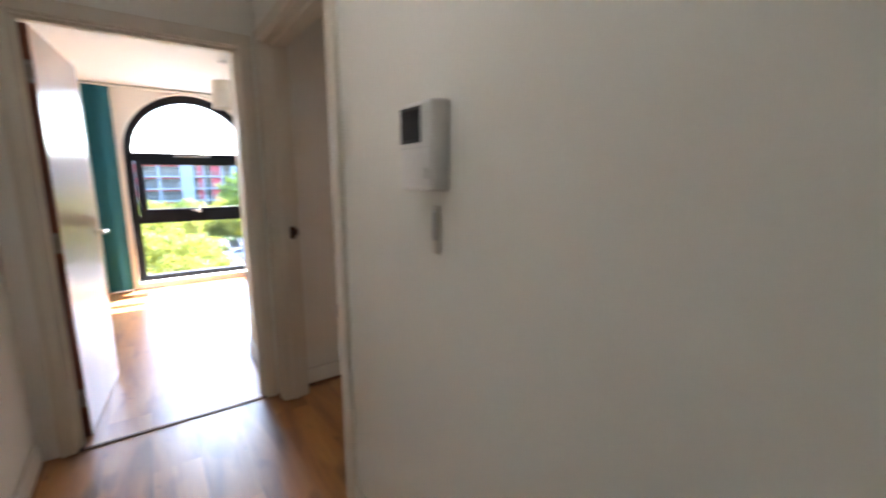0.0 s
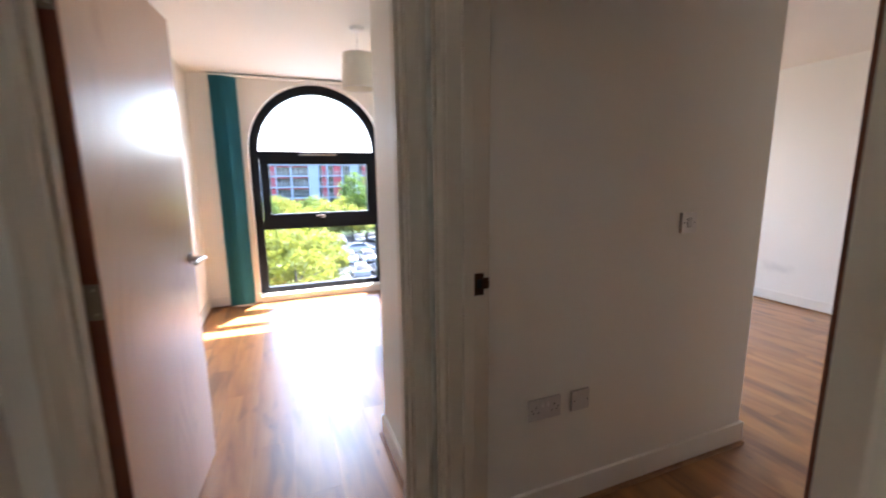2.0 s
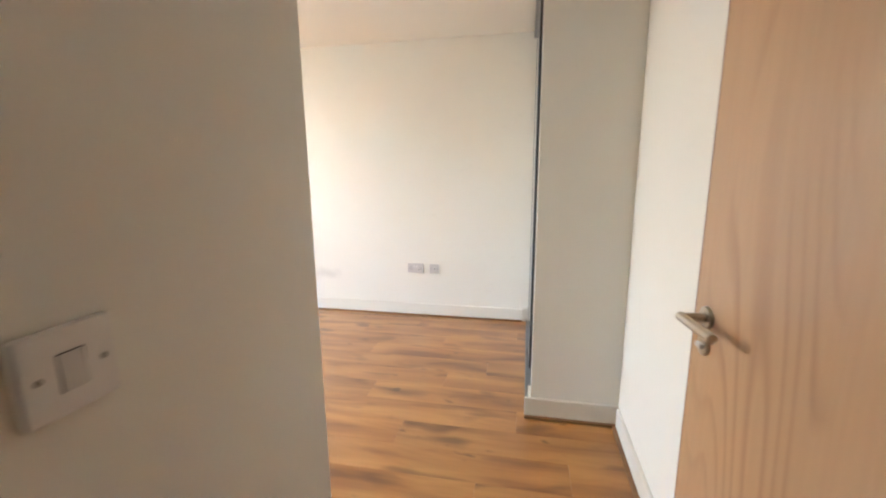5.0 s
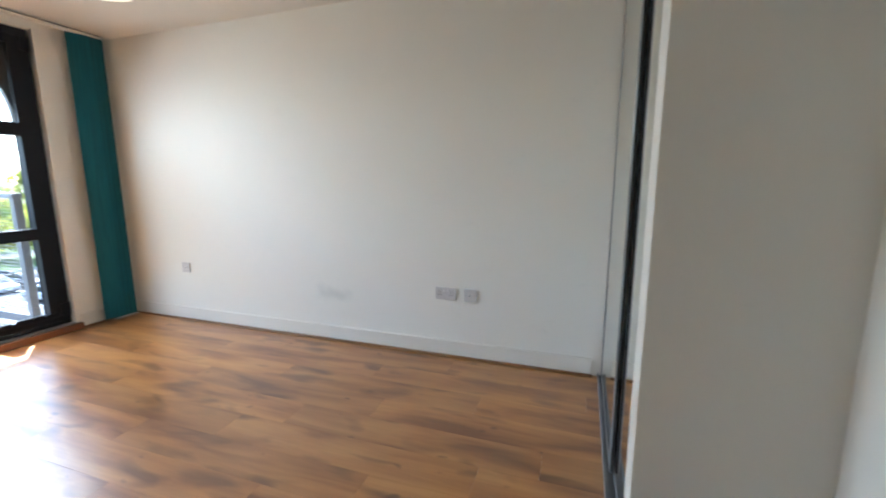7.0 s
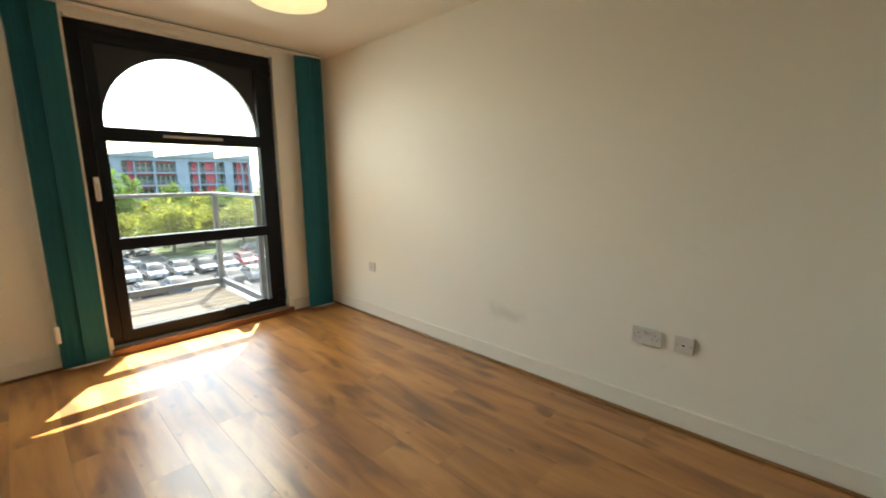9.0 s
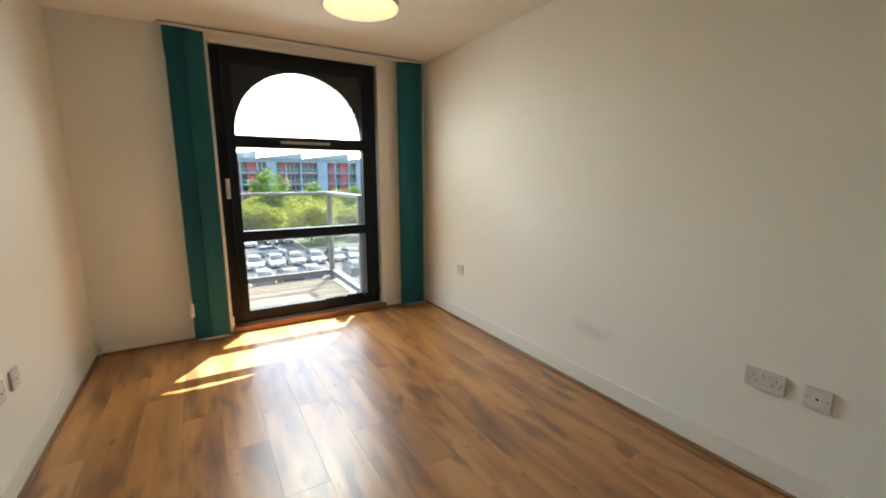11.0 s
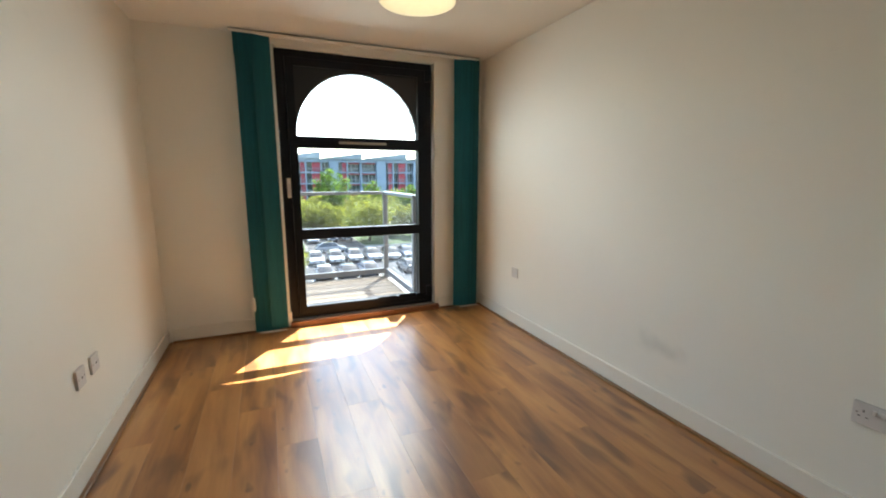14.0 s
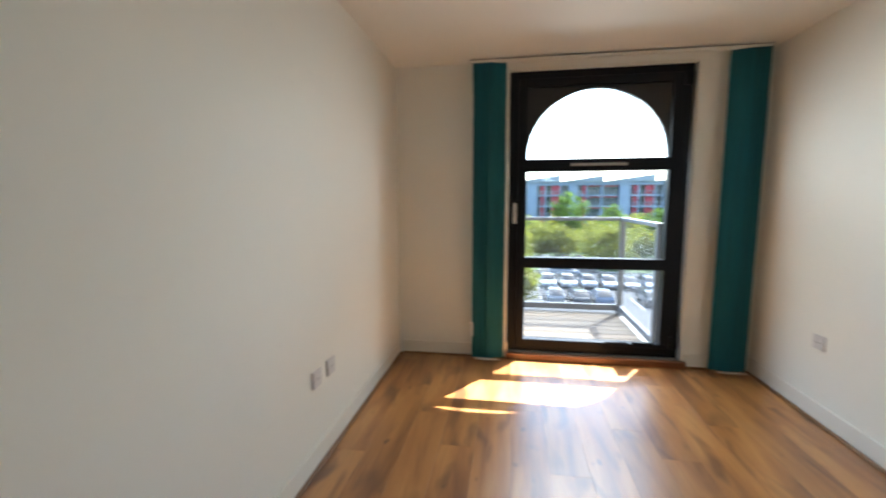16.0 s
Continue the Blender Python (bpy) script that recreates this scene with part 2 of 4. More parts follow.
CREAM = (0.83, 0.81, 0.745)
wall_paint = painted("cream_emulsion", CREAM, 0.62, 0.03, scuffs=0.10)
far_paint = stained_wall("cream_emulsion_smudged", CREAM)
ceiling_paint = painted("white_ceiling_emulsion", (0.84, 0.82, 0.77), 0.75, 0.02)
gloss_white = painted("satin_white_woodwork", (0.80, 0.77, 0.70), 0.35, 0.03, 60, 0.06, scuffs=0.15)
frame_cream = painted("cream_door_frame", (0.70, 0.64, 0.54), 0.4, 0.04, 60, 0.06, scuffs=0.15)
oak_floor = laminate("oak_laminate")
oak_trim = wood("oak_beading", ((0.16, 0.075, 0.028), (0.25, 0.125, 0.05), (0.33, 0.18, 0.08)), 0.4, "Y", 1.0, 0.0, per_piece=False)
red_wood = wood("red_hardwood", ((0.13, 0.042, 0.016), (0.23, 0.085, 0.032), (0.30, 0.12, 0.05)), 0.35, "X", 1.0, 0.2, per_piece=False)
lipping = wood("dark_red_lipping", ((0.09, 0.022, 0.010), (0.17, 0.045, 0.019), (0.23, 0.070, 0.032)), 0.35, "Z", 1.0, 0.0, per_piece=False)
veneer = ash("ash_veneer")
deck_wood = wood("weathered_decking", ((0.095, 0.075, 0.056), (0.15, 0.122, 0.094), (0.20, 0.166, 0.130)), 0.75, "X", 1.0, 0.3)
teal_cloth = wood("teal_blind_fabric", ((0.003, 0.080, 0.112), (0.004, 0.104, 0.142), (0.007, 0.128, 0.168)), 0.85, "Z", 3.0, 0.0)
steel = metal("brushed_steel", (0.56, 0.52, 0.46), 0.30)
hinge_steel = metal("tarnished_hinge_steel", (0.28, 0.26, 0.24), 0.42)
bronze = metal("brown_strike_metal", (0.10, 0.055, 0.035), 0.45)
black_alu = coated("black_powder_coat", (0.005, 0.0062, 0.010), 0.45)
black_alu.node_tree.nodes["Principled BSDF"].inputs["Specular IOR Level"].default_value = 0.2
spandrel_grey = coated("dark_grey_infill", (0.014, 0.015, 0.017), 0.55)
grey_alu = coated("grey_anodised", (0.24, 0.25, 0.265), 0.35)
dark_gap = coated("black_brush_seal", (0.01, 0.01, 0.01), 0.8)
rail_grey = coated("balcony_grey_paint", (0.16, 0.165, 0.18), 0.5)
vent_grey = coated("pale_grey_vent", (0.42, 0.42, 0.42), 0.45)
plastic = coated("white_moulded_plastic", (0.78, 0.76, 0.74), 0.32)
plastic_grey = coated("pale_grey_plastic", (0.62, 0.60, 0.585), 0.35)
hole_black = coated("black_recess", (0.015, 0.014, 0.014), 0.6)
screen = coated("dark_screen", (0.02, 0.024, 0.032), 0.15)
shade_cloth = coated("cream_lampshade_fabric", (0.80, 0.76, 0.66), 0.8)
bulb_glass = coated("white_bulb", (0.9, 0.9, 0.88), 0.25)
lit_bulb = coated("lit_bulb", (0.9, 0.88, 0.82), 0.25)
lit_bulb.node_tree.nodes["Principled BSDF"].inputs["Emission Color"].default_value = (1.0, 0.86, 0.62, 1)
lit_bulb.node_tree.nodes["Principled BSDF"].inputs["Emission Strength"].default_value = 0.9
# glow of the fill lamp added on the hall ceiling
fill_disc = coated("fill_diffuser", (0.85, 0.85, 0.82), 0.4)
fill_disc.node_tree.nodes["Principled BSDF"].inputs["Emission Color"].default_value = (1.0, 0.95, 0.88, 1)
fill_disc.node_tree.nodes["Principled BSDF"].inputs["Emission Strength"].default_value = 0.46
mirror = shader("mirror_glass", (0.80, 0.84, 0.82), 0.02, 1.0)[0]
# the grey tint is there to dim the bright outdoors seen through the panes
pane = glazing("view_dimming_glazing", (0.37, 0.385, 0.40))
tarmac = mottled("tarmac", ((0.045, 0.045, 0.047), (0.06, 0.06, 0.062), (0.085, 0.083, 0.08)), 3.0, 0.9, 0.3, 0.01)
grass = mottled("grass", ((0.03, 0.06, 0.014), (0.05, 0.09, 0.022), (0.075, 0.115, 0.034)), 2.5)
kerb_stone = mottled("concrete_kerb", ((0.30, 0.29, 0.27), (0.38, 0.37, 0.35), (0.45, 0.44, 0.41)), 6.0)
line_white = mottled("worn_white_line", ((0.45, 0.45, 0.43), (0.62, 0.62, 0.60), (0.70, 0.70, 0.68)), 5.0)
leaf = mottled("leaf_green", ((0.14, 0.16, 0.036), (0.20, 0.225, 0.058), (0.25, 0.275, 0.085)), 1.5, 0.6, 0.1, island=True)
leaf_dark = mottled("leaf_deep_green", ((0.06, 0.11, 0.03), (0.095, 0.16, 0.042), (0.13, 0.20, 0.06)), 1.5, 0.6, 0.1, island=True)
bark = mottled("bark", ((0.05, 0.04, 0.03), (0.09, 0.07, 0.05), (0.13, 0.10, 0.08)), 8.0)
brick = mottled("buff_brick", ((0.28, 0.22, 0.16), (0.36, 0.29, 0.21), (0.42, 0.35, 0.27)), 12.0)
clad_blue = mottled("blue_grey_cladding", ((0.20, 0.235, 0.29), (0.235, 0.27, 0.33), (0.27, 0.305, 0.36)), 0.8, 0.6, 0.1)
clad_pale = mottled("pale_grey_slab", ((0.40, 0.41, 0.43), (0.46, 0.47, 0.49), (0.52, 0.53, 0.55)), 0.8, 0.6, 0.1)
roof_metal = mottled("pale_metal_roof", ((0.22, 0.24, 0.265), (0.26, 0.28, 0.305), (0.30, 0.32, 0.345)), 0.6, 0.5, 0.1)
red_panel = mottled("red_panel", ((0.34, 0.035, 0.055), (0.40, 0.045, 0.065), (0.46, 0.06, 0.08)), 0.8, 0.5, 0.1)
window_dark = shader("dark_window_glass", (0.035, 0.05, 0.055), 0.08)[0]
tyre_rubber = coated("tyre_rubber", (0.02, 0.02, 0.02), 0.85)
car_glass = shader("dark_car_glass", (0.02, 0.025, 0.03), 0.05)[0]
lamp_glass = shader("clear_headlight", (0.7, 0.72, 0.75), 0.1)[0]


# ---- building blocks ----
def bx(bm, x0, x1, y0, y1, z0, z1):
    vs = [bm.verts.new((x, y, z)) for z in (z0, z1) for y in (y0, y1) for x in (x0, x1)]
    for q in ((0, 2, 3, 1), (4, 5, 7, 6), (0, 1, 5, 4), (2, 6, 7, 3), (0, 4, 6, 2), (1, 3, 7, 5)):
        bm.faces.new([vs[i] for i in q])


def boxes(*dims):
    bm = bmesh.new()
    for d in dims:
        bx(bm, *d)
    return bm


def rounded(bm, w=0.002, seg=1):
    bmesh.ops.bevel(bm, geom=list(bm.edges), offset=w, segments=seg, affect="EDGES", profile=0.6)
    return bm


def tube(bm, a, b, r0, r1=None, n=14):
    a, b = Vector(a), Vector(b)
    r1 = r0 if r1 is None else r1
    rot = (b - a).to_track_quat("Z", "Y").to_matrix()
    rings = []
    for p, r in ((a, r0), (b, r1)):
        rings.append([bm.verts.new(p + rot @ Vector((r * math.cos(2 * math.pi * i / n), r * math.sin(2 * math.pi * i / n), 0))) for i in range(n)])
    for i in range(n):
        j = (i + 1) % n
        bm.faces.new((rings[0][i], rings[0][j], rings[1][j], rings[1][i]))
    bm.faces.new(rings[0][::-1])
    bm.faces.new(rings[1])
    return bm


def turned(profile, n=32, center=(0, 0, 0)):
    """A surface of revolution about z from (radius, height) pairs."""
    bm = bmesh.new()
    rings = [[bm.verts.new((center[0] + r * math.cos(2 * math.pi * i / n), center[1] + r * math.sin(2 * math.pi * i / n), center[2] + z)) for i in range(n)] for r, z in profile]
    for a, b in zip(rings, rings[1:]):
        for i in range(n):
            j = (i + 1) % n
            bm.faces.new((a[i], a[j], b[j], b[i]))
    return bm


def prism(bm, outline, y0, y1):
    """A flat outline of (x, z) points, given thickness along y."""
    a = [bm.verts.new((x, y0, z)) for x, z in outline]
    b = [bm.verts.new((x, y1, z)) for x, z in outline]
    k = len(outline)
    bm.faces.new(a[::-1])
    bm.faces.new(b)
    for i in range(k):
        j = (i + 1) % k
        bm.faces.new((a[i], a[j], b[j], b[i]))


def over_arch(bm, cx, rad, zs, ztop, y0, y1, n=28):
    """Solid filling between an arch curve and a level line above it."""
    pts = [(cx - rad * math.cos(math.pi * i / n), zs + rad * math.sin(math.pi * i / n)) for i in range(n + 1)]
    for (xa, za), (xb, zb) in zip(pts, pts[1:]):
        prism(bm, [(xa, za), (xb, zb), (xb, ztop), (xa, ztop)], y0, y1)


def arch_band(bm, cx, r_out, r_in, zs, y0, y1, n=28):
    for i in range(n):
        a, b = math.pi * i / n, math.pi * (i + 1) / n
        prism(bm, [(cx - r_out * math.cos(a), zs + r_out * math.sin(a)), (cx - r_out * math.cos(b), zs + r_out * math.sin(b)),
                   (cx - r_in * math.cos(b), zs + r_in * math.sin(b)), (cx - r_in * math.cos(a), zs + r_in * math.sin(a))], y0, y1)


def solid(name, bm, material, parent=None, label="", smooth=False):
    bmesh.ops.recalc_face_normals(bm, faces=bm.faces)
    me = bpy.data.meshes.new(name)
    bm.to_mesh(me)
    bm.free()
    me.materials.append(material)
    if smooth:
        me.shade_smooth()
        me.set_sharp_from_angle(angle=radians(40))
    ob = new(name, me)
    if parent:
        ob.parent = parent
    if label:
        ob["label"] = label
    return ob


def part(name, bm, material, parent, label="", smooth=False):
    return solid(name, bm, material, parent, label, smooth)


def thing(name, label, category, m=None, group=""):
    e = new(name)
    e.empty_display_size = 0.1
    if m is not None:
        e.matrix_basis = m
    return tagged(e, label, category, group)


def setting(name, bm, material, label=""):
    return tagged(solid(name, bm, material), label, kind="structure")


# ---- the shell ----
TOP = 2.40
floor = setting("floor", boxes((-0.6, 1.0, -1.4, 0.95, -0.25, -0.012), (-0.6, 5.45, 0.95, 6.46, -0.25, -0.012)), oak_trim, "oak laminate floor of long planks")
setting("ceiling", boxes((-0.6, 1.0, -1.4, 0.95, TOP, TOP + 0.2), (-0.6, 5.5, 0.95, 6.80, TOP, TOP + 0.2)), ceiling_paint, "plain white painted ceiling")
setting("wall_hall_west", boxes((-0.36, -0.23, -1.3, 2.80, 0, TOP)), wall_paint, "cream painted hallway wall")
setting("wall_hall_south", boxes((-0.23, 0.88, -1.3, -1.2, 0, TOP)), wall_paint, "cream painted hallway wall")
setting("wall_hall_east", boxes((0.88, 1.0, -1.3, 1.705, 0, TOP), (0.88, 1.0, 1.705, 2.71, 2.065, TOP), (0.88, 1.0, 2.71, 2.80, 0, TOP)), wall_paint,
        "cream painted hallway wall with a doorway")
setting("wall_living_south", boxes((-0.5, -0.115, 2.80, 2.92, 0, TOP), (-0.115, 0.813, 2.80, 2.92, 2.050, TOP), (0.813, 2.505, 2.80, 2.92, 0, TOP)), wall_paint,
        "cream painted wall with a doorway to the living room")
setting("wall_living_west", boxes((-0.5, -0.36, 2.92, 6.44, 0, TOP)), wall_paint, "cream painted living room wall")
setting("wall_living_return", boxes((0.86, 2.40, 2.92, 3.55, 0, TOP)), wall_paint, "cream painted wall return beside the doorway")
setting("wall_bedroom_west", boxes((2.40, 2.505, 2.92, 6.44, 0, TOP)), wall_paint, "cream painted bedroom wall")
setting("wall_bedroom_east", boxes((5.29, 5.45, 0.95, 6.44, 0, TOP)), far_paint, "cream painted bedroom wall with a grey smudge")
setting("wall_passage_south", boxes((1.0, 1.832, 1.55, 1.66, 0, TOP), (1.832, 1.838, 1.55, 1.815, 0, TOP), (1.838, 2.80, 1.71, 1.815, 2.05, TOP), (2.80, 5.29, 1.74, 1.86, 0, TOP)),
        wall_paint, "cream painted passage wall with a cupboard doorway")
setting("wall_cupboard", boxes((1.862, 2.9, 0.95, 1.05, 0, TOP), (1.80, 1.862, 1.05, 1.55, 0, TOP), (2.80, 2.9, 1.05, 1.74, 0, TOP)), wall_paint, "plain cupboard walls")
setting("wall_wardrobe_end", boxes((3.83, 3.955, 1.86, 2.310, 0, TOP)), wall_paint, "cream painted partition beside the wardrobe")

BD_C, BD_R, BD_S = 4.105, 0.535, 1.655     # balcony door: arch centre, radius, springing height
LW_I = 0.72
LW_C, LW_R, LW_S = 0.865, 0.690, 1.660     # living room window
bm = boxes((-0.5, LW_C - LW_I, 6.44, 6.56, 0, TOP), (LW_C - LW_I, LW_C + LW_I, 6.44, 6.56, 0, 0.045), (LW_C + LW_I, 3.43, 6.44, 6.56, 0, TOP),
           (4.80, 5.45, 6.44, 6.56, 0, TOP), (3.43, 4.80, 6.44, 6.56, 2.345, TOP))
over_arch(bm, LW_C, LW_I, LW_S, TOP, 6.44, 6.56)
setting("wall_facade_inner", bm, wall_paint, "cream painted window wall with an arched window and a balcony doorway")
BD_O, LW_O = 0.67, 0.80
bm = boxes((-3, LW_C - LW_O, 6.56, 6.80, -9.6, 3.5), (LW_C - LW_O, LW_C + LW_O, 6.56, 6.80, -9.6, 0.03), (LW_C + LW_O, BD_C - BD_O, 6.56, 6.80, -9.6, 3.5),
           (BD_C - BD_O, BD_C + BD_O, 6.56, 6.80, -9.6, 0.03), (BD_C + BD_O, 8, 6.56, 6.80, -9.6, 3.5))
over_arch(bm, LW_C, LW_O, LW_S, 3.5, 6.56, 6.80)
over_arch(bm, BD_C, BD_O, BD_S, 3.5, 6.56, 6.80)
setting("wall_facade_outer", bm, brick, "buff brick outer wall with arched openings")


def skirting(name, x0, y0, x1, y1, nx, ny):
    """White baseboard from (x0, y0) to (x1, y1) on a wall that faces (nx, ny), with oak beading at its foot."""
    d, e = 0.016, 0.034
    def run(a, b, z0, z1):
        xs = sorted((x0 + nx * a, x1 + nx * b)) if nx else sorted((x0, x1))
        ys = sorted((y0 + ny * a, y1 + ny * b)) if ny else sorted((y0, y1))
        if nx:
            xs = sorted((x0 + nx * a, x0 + nx * b))
        else:
            ys = sorted((y0 + ny * a, y0 + ny * b))
        return (*xs, *ys, z0, z1)
    base = setting("baseboard_" + name, rounded(boxes(run(0.001, d, 0.012, 0.115)), 0.003), gloss_white, "white painted baseboard")
    part("beading", rounded(boxes(run(0.001, e, 0.0, 0.014)), 0.004), oak_trim, base, "oak-coloured floor beading")
    return base


skirting("bedroom_east", 5.29, 2.375, 5.29, 6.405, -1, 0)
skirting("bedroom_west", 2.505, 2.80, 2.505, 6.405, 1, 0)
skirting("bedroom_facade_a", 2.54, 6.44, 3.43, 6.44, 0, -1)
skirting("bedroom_facade_b", 4.83, 6.44, 5.255, 6.44, 0, -1)
skirting("passage_north", 1.02, 2.80, 2.52, 2.80, 0, -1)
skirting("passage_south", 2.80, 1.86, 3.795, 1.86, 0, 1)
skirting("partition_end", 3.83, 1.86, 3.83, 2.344, -1, 0)
skirting("partition_front", 3.83, 2.310, 3.955, 2.310, 0, 1)
skirting("hall_west", -0.23, -1.2, -0.23, 2.765, 1, 0)
skirting("hall_east", 0.88, -1.2, 0.88, 1.650, -1, 0)
skirting("living_return", 0.86, 2.94, 0.86, 3.56, -1, 0)
skirting("living_west", -0.36, 2.95, -0.36, 6.405, 1, 0)
skirting("living_facade", -0.325, 6.44, LW_C - LW_R - 0.02, 6.44, 0, -1)
skirting("living_facade_b", LW_C + LW_R + 0.02, 6.44, 2.36, 6.44, 0, -1)


# ---- doors ----
def door_case(name, axis, wall0, wall1, a0, a1, head, proud=0.018, width=0.07, width_low=None):
    """Lining, stops and architraves round a doorway. axis: 'x' if the wall runs along x. wall0..wall1: its two faces; a0..a1: the clear width."""
    def put(u0, u1, v0, v1, z0, z1):
        return (u0, u1, v0, v1, z0, z1) if axis == "x" else (v0, v1, u0, u1, z0, z1)
    w0, w1 = wall0 - 0.004, wall1 + 0.004
    case = setting(name, boxes(put(a0 - 0.03, a0, w0, w1, 0, head + 0.03), put(a1, a1 + 0.03, w0, w1, 0, head + 0.03), put(a0, a1, w0, w1, head, head + 0.03)), frame_cream,
                   "cream painted door lining with moulded architraves")
    for v0, v1, d in ((wall0 - proud, wall0, -1), (wall1, wall1 + proud, 1)):
        o = 0.006
        for nm, u0, u1, z0, z1 in (("architrave", a0 - (width_low or width), a0 - o, 0, head + width), ("architrave", a1 + o, a1 + width, 0, head + width), ("architrave", a0 - o, a1 + o, head + o, head + width)):
            b2 = boxes(put(u0, u1, v0, v1, z0, z1))
            rounded(b2, 0.006, 2)
            part(nm, b2, frame_cream, case)
            # the raised outer bead of the moulding
            if u1 - u0 < 0.14:
                ub = (u0 + 0.004, u0 + 0.022) if u0 < a0 else (u1 - 0.022, u1 - 0.004)
                vb = (v0 - 0.006, v0 + 0.004) if d < 0 else (v1 - 0.004, v1 + 0.006)
                part("bead", rounded(boxes(put(*ub, *vb, z0, z1 - 0.004)), 0.003, 2), frame_cream, case)
    return case


def stop(case, *dims):
    part("door_stop", rounded(boxes(dims), 0.002), frame_cream, case)


living_case = door_case("door_frame_living", "x", 2.80, 2.92, -0.085, 0.783, 2.020)
stop(living_case, -0.085, -0.07, 2.83, 2.865, 0, 2.020)
stop(living_case, 0.769, 0.783, 2.83, 2.865, 0, 2.020)
stop(living_case, -0.07, 0.769, 2.83, 2.865, 2.006, 2.020)
bed_case = door_case("door_frame_bedroom", "y", 0.88, 1.0, 1.735, 2.68, 2.035, width_low=0.09)
stop(bed_case, 0.92, 0.955, 2.665, 2.68, 0, 2.035)
stop(bed_case, 0.92, 0.957, 1.735, 1.785, 0, 2.035)
stop(bed_case, 0.92, 0.955, 1.785, 2.665, 2.02, 2.035)
part("strike_plate", rounded(boxes((0.962, 0.994, 2.6785, 2.6805, 0.985, 1.055)), 0.0007), bronze, bed_case, "brown metal strike plate")
part("strike_lip", rounded(boxes((0.990, 1.010, 2.672, 2.681, 1.005, 1.040)), 0.002), bronze, bed_case, "brown metal strike lip")
part("strike_hole", boxes((0.970, 0.986, 2.6775, 2.679, 1.008, 1.036)), hole_black, bed_case)
cup_case = door_case("door_frame_cupboard", "x", 1.71, 1.815, 1.868, 2.77, 2.02, 0.010, 0.03)
setting("threshold_living", rounded(boxes((-0.085, 0.783, 2.79, 2.815, 0.0, 0.006)), 0.002), bronze, "dark metal threshold strip")


def lever(parent, x, z, side, towards):
    """A round-bar lever on a rose; side: +1 or -1, the face it stands on; towards: the way the lever points along x."""
    y = 0.044 if side > 0 else 0.0
    h = part("rose", rounded(tube(bmesh.new(), (x, y, z), (x, y + side * 0.008, z), 0.026, 0.025, 28), 0.001), steel, parent, "brushed steel rose", True)
    part("neck", tube(bmesh.new(), (x, y + side * 0.006, z), (x, y + side * 0.055, z), 0.0105, 0.0105, 20), steel, h, "", True)
    b = tube(bmesh.new(), (x - towards * 0.010, y + side * 0.055, z), (x + towards * 0.125, y + side * 0.055, z), 0.0105, 0.0105, 20)
    part("lever", rounded(b, 0.0015), steel, h, "brushed steel round lever", True)
    return h


def door(name, label, m, width, height, keyed=True, thumb=True, hinge_zs=(0.22, 1.02, 1.80), pins=True):
    """A flush veneered door; the hinge edge is local x = 0, the leaf runs to x = width, thickness 0 to 0.044 along y."""
    d = thing(name, label, "door", m)
    part("leaf", boxes((0.006, width - 0.006, 0, 0.044, 0.006, height)), veneer, d, "pale ash-veneered flush leaf")
    for x0, x1 in ((0, 0.006), (width - 0.006, width)):
        part("edge_lipping", rounded(boxes((x0, x1, 0.0005, 0.0435, 0.006, height)), 0.001), lipping, d, "dark red hardwood lipping")
    for side in (1, -1):
        lever(d, width - 0.058, 1.0, side, -1)
        y = 0.044 if side > 0 else 0.0
        if keyed:
            esc = part("escutcheon", rounded(tube(bmesh.new(), (width - 0.058, y, 0.935), (width - 0.058, y + side * 0.007, 0.935), 0.0235, 0.0225, 26), 0.001), steel, d, "brushed steel escutcheon", True)
            if thumb:
                part("thumb_turn", rounded(boxes((width - 0.070, width - 0.046, *sorted((y + side * 0.006, y + side * 0.016)), 0.929, 0.941)), 0.003, 2), plastic_grey, esc)
    for z in hinge_zs:
        h = part("hinge", rounded(boxes((-0.002, 0.0005, 0.004, 0.040, z - 0.05, z + 0.05)), 0.0006), hinge_steel, d, "tarnished steel hinge leaf")
        if pins:
            part("knuckle", tube(bmesh.new(), (-0.005, 0.049, z - 0.05), (-0.005, 0.049, z + 0.05), 0.0065, 0.0065, 12), hinge_steel, h, "", True)
        for k in (-0.034, 0.034):
            part("screw", tube(bmesh.new(), (-0.002, 0.016, z + k), (-0.0035, 0.016, z + k), 0.004, 0.0036, 10), steel, h)
    return d


def door_pose(x, y, degrees):
    return pose(x, y, 0.006, 0, 0, degrees)


door("living_room_door", "open ash-veneered door with a steel lever and dark edge", Matrix.Translation((-0.044, 2.905, 0.006)) @ pose(0, 0, 0, 0, 0, 84.4), 0.815, 2.005, keyed=False)
door("bedroom_door", "wide open ash-veneered bedroom door with steel lever", door_pose(1.006, 1.783, 3.6), 0.86, 2.02, keyed=False, pins=False, hinge_zs=(0.12, 1.86))
door("cupboard_door", "ajar ash-veneered cupboard door with lever and thumb turn", door_pose(1.873, 1.8245, 6.2), 0.892, 2.00, pins=False)

# ---- living room window ----
def pane_part(parent, bm, name="pane"):
    p = part(name, bm, pane, parent, "double-glazed pane, tinted grey to dim the view")
    p.visible_shadow = False
    return p


def arch_pane(cx, rad, zs, y):
    bm = bmesh.new()
    n = 28
    vs = [bm.verts.new((cx - rad * math.cos(math.pi * i / n), y, zs + rad * math.sin(math.pi * i / n))) for i in range(n + 1)]
    bm.faces.new(vs)
    return bm


